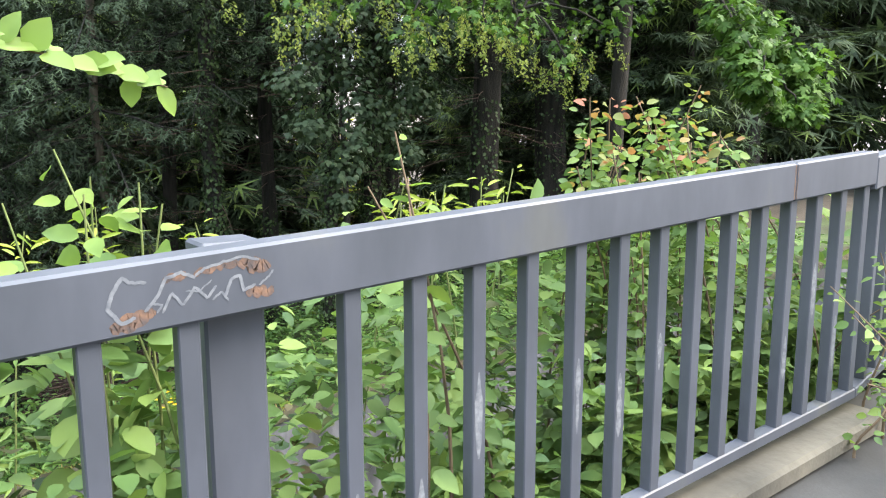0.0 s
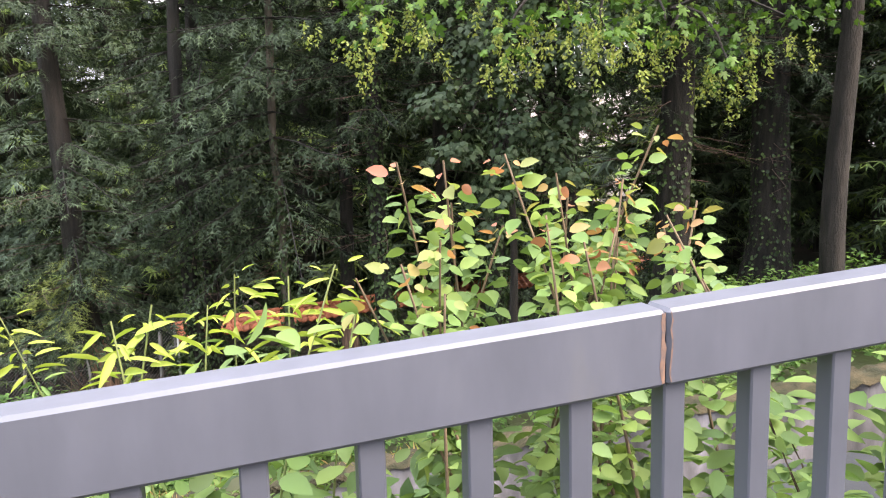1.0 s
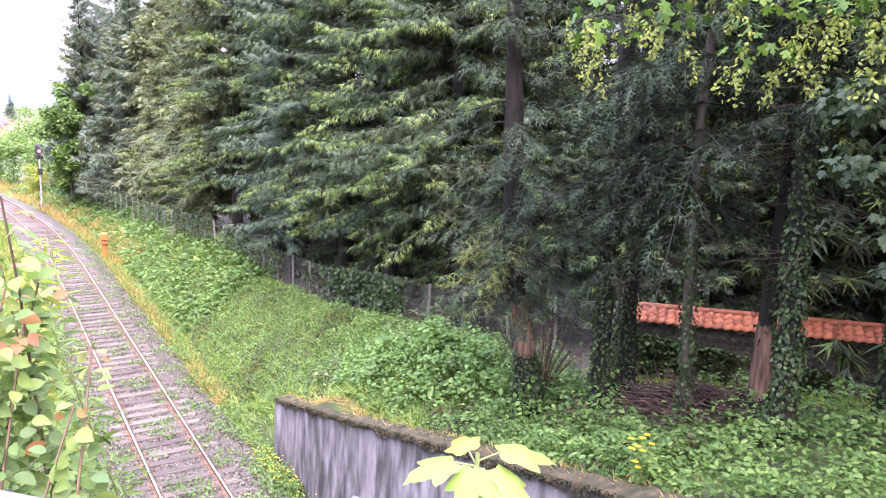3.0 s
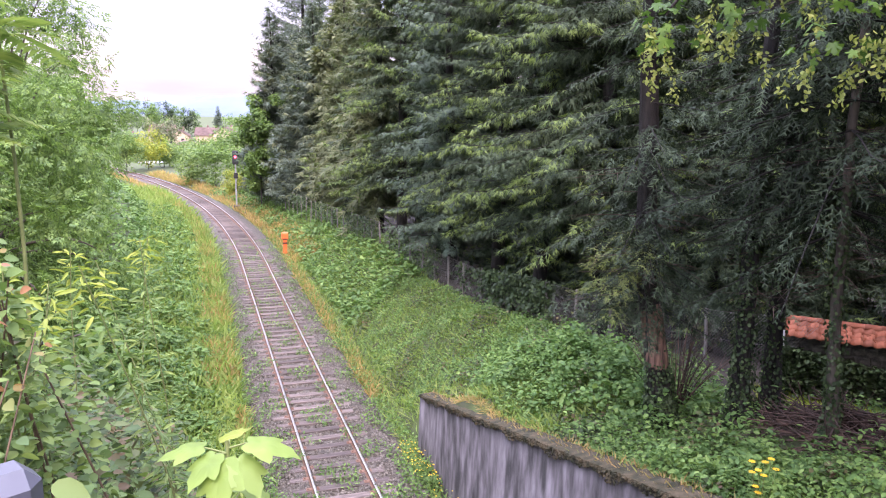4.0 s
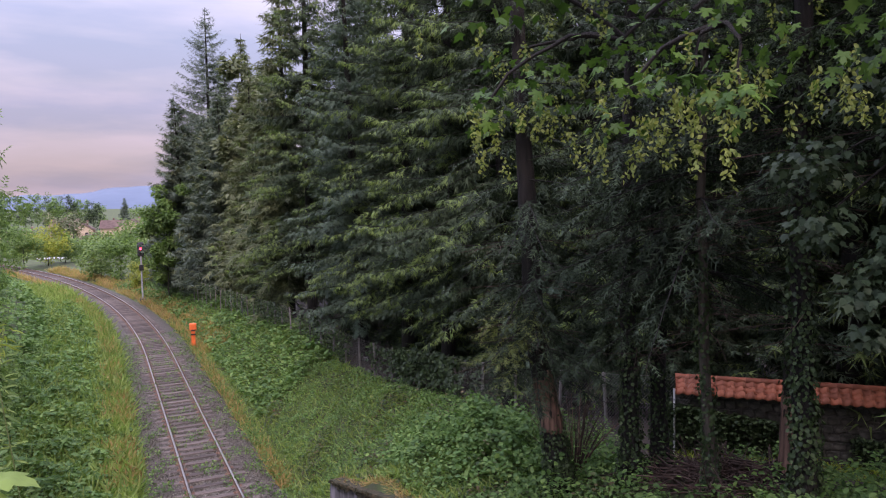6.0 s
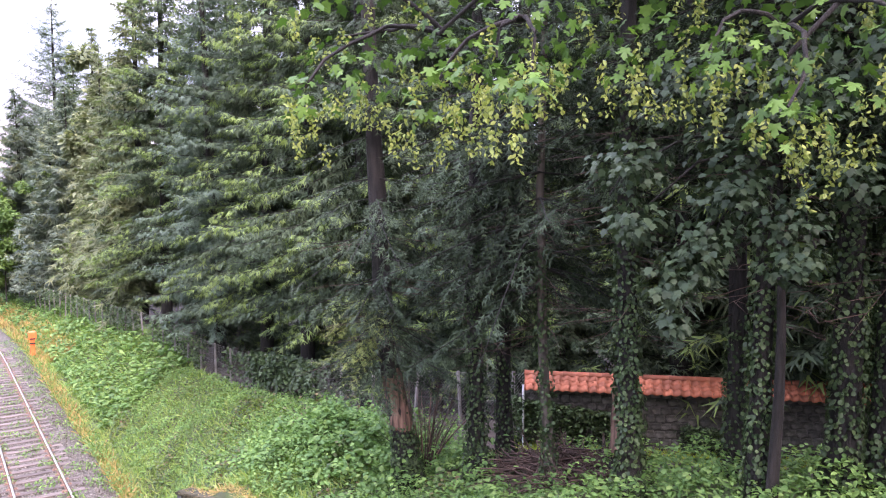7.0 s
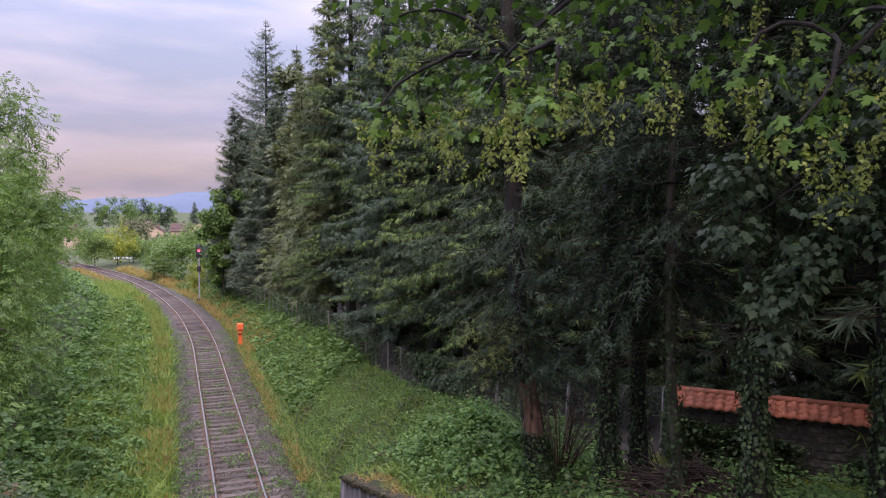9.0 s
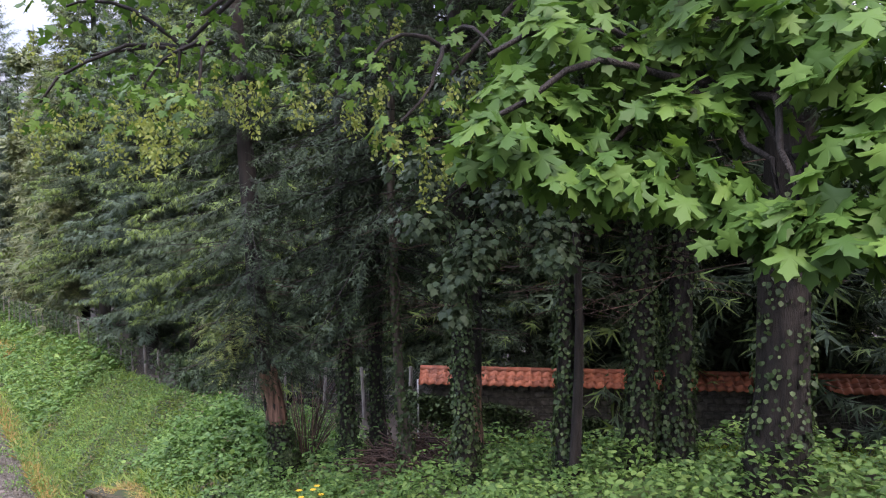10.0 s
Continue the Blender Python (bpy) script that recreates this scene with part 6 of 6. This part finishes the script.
# ---- fence along the wood ----
def build_fence():
    t = root("wire_fence", label="old wire mesh fence on grey posts along the wood", category="fence")
    bm = bmesh.new()
    box(bm, -0.035, 0.035, -0.035, 0.035, -0.3, 1.5, 0.006)
    p0 = part("post", bm, M_post, t)
    ys = np.arange(11.5, 78, 1.6)
    for k, y in enumerate(ys):
        o = p0 if k == 0 else p0.copy()
        if k:
            scene.collection.objects.link(o)
            o.parent = t
        o.matrix_basis = pose(float(fence_x(y)), y, float(fence_ground(y)), random.Random(k).uniform(-3, 3), random.Random(k + 50).uniform(-3, 3), 0)
    P = []
    for y in np.arange(11.5, 46, 0.09):
        for s in (-1, 1):
            P.append(((y, 0.02), (y + s * 1.42, 1.44)))
    A = np.array(P)
    yy, hh = A[..., 0], A[..., 1]
    fx = fence_x(yy)
    a = np.stack([fx, yy, fence_ground(yy) + hh], -1)
    w = np.array((0, 0.004, 0.0))
    V = np.stack([a[:, 0] - w, a[:, 0] + w, a[:, 1] + w, a[:, 1] - w], 1).reshape(-1, 3)
    F = np.arange(len(V)).reshape(-1, 4)
    ob = part_np("wire_mesh", V, F, M_wire, t)
    ob["kind"] = "stuff"
    yl = np.linspace(11.5, 77, 80)
    for h in (1.46, 0.75):
        part_np("line_wire", *tube(np.stack([fence_x(yl), yl, fence_ground(yl) + h], -1), np.full(80, 0.004), 4), M_wire, t)
    n = 9000
    y = np.concatenate([rng.uniform(17.5, 24, n // 2), rng.uniform(24, 70, n // 2)])
    keep = field(y * 0.0 + 3, y, 0.8) > 0.3
    y = y[keep]
    n = len(y)
    h = 1.5 * rng.random(n) ** 0.5
    V, F = scatter(LEAF_V * (1.3, 1, 1), LEAF_F, np.stack([fence_x(y) + rng.normal(-0.05, 0.14, n), y, fence_ground(y) + h], -1), turns(rand_dirs(n, -0.5), np.tile((-1.0, -0.4, 0.5), (n, 1)) + rng.normal(0, 0.4, (n, 3))), rng.uniform(0.08, 0.17, n))
    tagged(part_np("fence_creeper", V, F, M_ivy), "dark creeper growing over the fence", "creeper", kind="stuff")


build_fence()


# ---- bare bush, brush pile ----
def build_dead_wood():
    g = np.random.default_rng(90)
    x, y = 5.25, 9.7
    b = root("bare_bush", pose(x, y, stand(x, y, -0.05)), "leafless bush of many thin brown stems", "bush")
    for k in range(64):
        a, sp, h = g.uniform(0, 2 * np.pi), g.uniform(0.1, 1.05), g.uniform(1.1, 2.2)
        t = np.linspace(0, 1, 6)
        path = np.stack([0.16 * np.cos(a) + sp * np.cos(a) * t**1.4 + 0.03 * np.sin(5 * t + k), 0.16 * np.sin(a) + sp * np.sin(a) * t**1.4, h * t * (1 - 0.12 * sp * t)], -1)
        V, F, _ = join([tube(path, np.linspace(0.016, 0.003, 6), 4)] + [tube([path[q], path[q] + (g.normal(0, 0.14), g.normal(0, 0.14), g.uniform(0.15, 0.4))], [0.005, 0.002], 3) for q in (2, 3, 4)])
        part_np("stem", V, F, M_bark_red if k % 4 == 0 else M_brush, b)
    sets = []
    for k in range(340):
        cx, cy = 5.95 + g.normal(0, 0.5), 6.6 + g.normal(0, 0.75)
        cz = stand(cx, cy, 0.04 + 0.38 * g.random() * math.exp(-((cx - 5.95) ** 2 + (cy - 6.6) ** 2)))
        d = norm(g.normal(size=3) * (1, 1, 0.18)) * g.uniform(0.3, 0.9)
        c = np.array((cx, cy, cz))
        sets.append(tube([c - d, c + g.normal(0, 0.05, 3), c + d], [0.012, 0.010, 0.004], 4))
    W = join(sets)
    tagged(part_np("brush_pile", W[0], W[1], M_brush), "heap of dead reddish brown branches under the trees", "brush pile", kind="stuff")


build_dead_wood()


# ---- railway signal, marker post ----
def build_signal():
    x, y = 0.53, 74.8
    z = stand(x, y)
    s = root("railway_signal", pose(x, y, z), "railway colour-light signal showing red on a grey mast", "railway signal")
    part_np("mast", *tube([(0, 0, -0.2), (0, 0, 5.0)], [0.085, 0.075], 10), M_grey, s, smooth=True)
    bm = bmesh.new()
    box(bm, -0.3, 0.3, -0.3, 0.3, -0.1, 0.45, 0.03)
    part("base", bm, M_concrete, s)
    bm = bmesh.new()
    box(bm, -0.3, 0.3, -0.12, 0.12, 4.55, 5.95, 0.1)
    head = part("signal_head", bm, M_black, s, "black signal head")
    bm = bmesh.new()
    box(bm, -0.2, 0.2, -0.15, 0.15, 3.2, 3.75, 0.02)
    part("relay_box", bm, M_black, s)
    m, nt, n, l, bs = nodes_of("red_signal_light")
    bs.inputs["Base Color"].default_value = (0.6, 0.01, 0.02, 1)
    bs.inputs["Emission Color"].default_value = (1.0, 0.05, 0.09, 1)
    bs.inputs["Emission Strength"].default_value = 6.0
    for zz, mat in ((5.32, m), (5.68, M_black), (4.9, M_black)):
        part_np("lens", *tube([(0, -0.16, zz), (0, -0.12, zz), (0, -0.1, zz)], [0.11 if mat is m else 0.1, 0.12, 0.001], 14), mat, head, "lit red lens" if mat is m else "dark lens")
        if mat is m:
            part_np("glass", *tube([(0, -0.15, zz), (0, -0.165, zz)], [0.105, 0.001], 14), m, head, "glowing red glass")
        bm = bmesh.new()
        box(bm, -0.14, 0.14, -0.34, -0.12, zz + 0.12, zz + 0.14)
        part("hood", bm, M_black, head)


build_signal()


def build_marker():
    x, y = 2.33, 48.8
    s = root("marker_post", pose(x, y, 0.1), "short bright orange marker post with dark slots", "marker post")
    bm = bmesh.new()
    box(bm, -0.13, 0.13, -0.11, 0.11, -0.6, 0.75, 0.03)
    part("post", bm, M_orange, s)
    bm = bmesh.new()
    box(bm, -0.22, 0.22, -0.16, 0.16, 0.72, 1.22, 0.05)
    part("head", bm, M_orange, s)
    for z in (0.74, 0.46):
        bm = bmesh.new()
        box(bm, -0.15, 0.15, -0.175, -0.10, z, z + 0.07)
        part("slot", bm, M_black, s)


build_marker()


# ---- far ground: bushes, houses, hills ----
def far_bush(name, x, y, z0, h, r, n, seed, mat, label):
    g = np.random.default_rng(seed)
    k = 26
    d = norm(g.normal(size=(k, 3)))
    C = np.array((x, y, z0 + h * 0.55)) + d * np.array((r, r, h * 0.45)) * (g.random((k, 1)) ** 0.4)
    t = root(name, label=label, category="bush" if h < 7 else "tree")
    V, F = leaf_clumps(C, np.full(k, r * 0.36), n // k, (r * 0.07, r * 0.15) if h < 12 else (r * 0.10, r * 0.2), SPRIG_V * (2.6, 1, 1), SPRIG_F, g, 0.2, 0.8)
    part_np("crown", V, F, mat, t)
    part_np("trunk", *tube([(x, y, z0 - 0.3), (x, y, z0 + h * 0.6)], [r * 0.03, r * 0.015], 6), M_bark, t)


def build_distance():
    g = random.Random(8)
    for k, (x, y, z, h, r, m) in enumerate(((-0.9, 95, -0.4, 8.2, 2.6, M_broad), (-3.0, 100, -0.4, 5.0, 2.6, M_shrub), (1.6, 92, -0.3, 5.4, 2.2, M_broad), (0.9, 84, -0.2, 3.2, 1.4, M_yellow), (-10.6, 130, -0.5, 6.8, 3.0, M_yellow), (-8.4, 136, -0.5, 4.6, 2.6, M_shrub), (-13.5, 124, -0.4, 5.4, 2.6, M_shrub), (-4, 150, -0.8, 2.6, 5, M_shrub), (-9.0, 165, -1.2, 3.4, 5, M_broad), (-1.5, 172, -1.4, 4.2, 5, M_shrub), (4, 135, -0.4, 7, 4, M_broad), (-10.8, 196, -2.4, 10, 4.6, M_larch), (-17, 160, -1.0, 6, 4, M_broad), (-22, 98, 0, 9, 5, M_shrub), (-19, 82, 0, 10, 5, M_broad))):
        far_bush("far_bush", x, y, z, h, r, 3000, 300 + k, m, "leafy bush beyond the bend of the track")
    for k, (x, h) in enumerate(((-34, 5.5), (-25, 4.2), (-17.5, 3.6), (-10, 4.0), (-3, 3.4), (4.5, 5.0), (12, 6.0))):
        far_bush("far_bush", x, 236 + 9 * (k % 3), -5.6, h, 4.6, 1200, 350 + k, M_broad if k % 2 else M_shrub, "leafy bush in front of the houses")
    # a dark wood behind the houses and one single spruce
    for k in range(11):
        far_bush("far_tree", -46 + 4.3 * k + g.uniform(-1, 1), 505 + g.uniform(-20, 30), -7, (20, 23, 25, 24.5, 25, 24, 23, 24, 22, 20, 17)[k] * g.uniform(0.93, 1.04), g.uniform(4.5, 6), 1600, 400 + k, M_needle if k % 3 == 0 else M_broad, "distant dark tree behind the houses")
    for k, x in enumerate((-95, -84, -72, -60, 18, 30, 44, 58)):
        far_bush("far_tree", x, 510 + g.uniform(-20, 30), -7, g.uniform(13, 19), 7, 900, 420 + k, M_broad, "distant tree behind the houses")
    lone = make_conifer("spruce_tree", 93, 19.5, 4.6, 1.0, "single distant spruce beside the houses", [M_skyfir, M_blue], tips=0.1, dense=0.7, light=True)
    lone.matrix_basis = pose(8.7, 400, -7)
    wallm = surface("pale_render", (0.42, 0.33, 0.23), (0.56, 0.45, 0.33), 1.0, 8, 0.9, coord="Object", per_object=0.12)
    roofm = surface("brown_roof_tiles", (0.15, 0.10, 0.085), (0.25, 0.165, 0.14), 0.8, 10, 0.9, per_object=0.25)
    glass = surface("dark_window", (0.03, 0.035, 0.04), (0.05, 0.055, 0.06), 1, 5, 0.2, bumpy=0)
    for k, (x, y, w, dp, h, rh, turn) in enumerate(((-6.2, 296, 9.5, 10, 3.2, 2.2, 6), (-9.5, 330, 9, 11, 6.4, 2.6, -4), (2.6, 332, 15, 9, 6.6, 3.0, 84), (9.5, 318, 9, 11, 7.4, 2.8, -12), (-27.0, 300, 9, 10, 5.2, 2.6, 10), (-40, 320, 11, 10, 6, 3, 30), (24, 330, 12, 9, 6.4, 3, 75), (-16, 350, 12, 10, 7, 3.2, 82))):
        hse = root("house", pose(x, y, -7.0, 0, 0, turn), "pale rendered house with a brown tiled gable roof", "house", "houses in the distance")
        bm = bmesh.new()
        box(bm, -w / 2, w / 2, -dp / 2, dp / 2, 0, h)
        part("wall", bm, wallm, hse)
        bm = bmesh.new()
        V = [bm.verts.new(v) for v in ((-w / 2, -dp / 2, h), (w / 2, -dp / 2, h), (0, -dp / 2, h + rh), (-w / 2, dp / 2, h), (w / 2, dp / 2, h), (0, dp / 2, h + rh))]
        for f in ((0, 1, 2), (5, 4, 3), (0, 3, 4, 1)):
            bm.faces.new([V[i] for i in f])
        part("gable", bm, wallm, hse)
        bm = bmesh.new()
        e = 0.6
        for sx in (-1, 1):
            q = [bm.verts.new(v) for v in ((sx * (w / 2 + e), -dp / 2 - e, h - e * rh * 2 / w + 0.1), (0, -dp / 2 - e, h + rh + 0.1), (0, dp / 2 + e, h + rh + 0.1), (sx * (w / 2 + e), dp / 2 + e, h - e * rh * 2 / w + 0.1))]
            bm.faces.new(q)
        bmesh.ops.solidify(bm, geom=bm.faces[:], thickness=0.2)
        part("roof", bm, roofm, hse)
        for wx in (-w / 4, w / 4):
            bm = bmesh.new()
            box(bm, wx - 0.6, wx + 0.6, -dp / 2 - 0.06, -dp / 2 + 0.02, h * 0.45, h * 0.8)
            part("window", bm, glass, hse)
        bm = bmesh.new()
        box(bm, w * 0.2, w * 0.2 + 0.7, 0, 0.7, h + rh * 0.4, h + rh + 0.9)
        part("chimney", bm, roofm, hse)
    sh = root("white_shed", pose(-11.0, 150, -1.6, 0, 0, 10), "long low white shed roof beyond the bushes", "shed")
    bm = bmesh.new()
    box(bm, -2.2, 2.2, -1.6, 1.6, 0, 1.0)
    part("wall", bm, wallm, sh)
    bm = bmesh.new()
    box(bm, -2.4, 2.4, -1.8, 1.8, 1.0, 1.2, 0.05)
    part("roof", bm, surface("white_sheet", (0.75, 0.75, 0.76), (0.82, 0.82, 0.83), 1, 9, 0.6, bumpy=0), sh)
    # blue hills, the haze of distance put into their colour
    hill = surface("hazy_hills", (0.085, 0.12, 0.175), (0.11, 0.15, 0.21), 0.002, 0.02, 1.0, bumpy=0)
    xs = np.linspace(-2600, 2600, 120)
    V = []
    for row, (yy, f) in enumerate(((2700, 0.0), (3100, 0.8), (3500, 1.0), (3900, 0.7))):
        hh = 66 + 20 * np.sin(xs * 0.0021 + 0.6) + 12 * np.sin(xs * 0.0057) + 5 * np.sin(xs * 0.017) + 3 * np.sin(xs * 0.041)
        V.append(np.stack([xs, yy + 0 * xs, -8 + f * hh], -1))
    V = np.concatenate(V)
    F = [(r * 120 + i, r * 120 + i + 1, (r + 1) * 120 + i + 1, (r + 1) * 120 + i) for r in range(3) for i in range(119)]
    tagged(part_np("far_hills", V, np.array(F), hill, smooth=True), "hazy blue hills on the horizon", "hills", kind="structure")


build_distance()


# ---- far conifers that stand against the sky ----
def build_skyline_trees():
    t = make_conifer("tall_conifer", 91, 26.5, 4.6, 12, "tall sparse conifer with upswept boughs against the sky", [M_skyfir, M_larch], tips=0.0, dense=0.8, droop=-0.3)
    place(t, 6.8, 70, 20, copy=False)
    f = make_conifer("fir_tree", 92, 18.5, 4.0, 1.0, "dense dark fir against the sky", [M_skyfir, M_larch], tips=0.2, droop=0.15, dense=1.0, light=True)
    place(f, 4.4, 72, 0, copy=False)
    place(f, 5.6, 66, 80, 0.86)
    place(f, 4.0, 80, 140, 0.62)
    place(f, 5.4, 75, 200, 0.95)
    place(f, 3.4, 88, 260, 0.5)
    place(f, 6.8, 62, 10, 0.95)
    far_bush("birch_tree", 8.7, 57, 0.8, 22, 2.8, 9000, 500, M_larch, "pale green broadleaf tree among the conifers")
    far_bush("lime_tree", 2.5, 69, 0.4, 13, 2.0, 6000, 501, M_broad, "bright broadleaf tree at the wood's far edge")
    # added bushes whose bright leaf colour stands in for sunlit gaps between trunks
    for k, (x, y) in enumerate(((25, 3), (27, 9), (24, -4), (26, 15), (22, -11), (28, 21))):
        far_bush("light_patch_bush", x, y, 3.0, 6.5, 3.4, 2600, 510 + k, M_yellow, "yellow-green bush added beyond the trunks as a light patch")


build_skyline_trees()
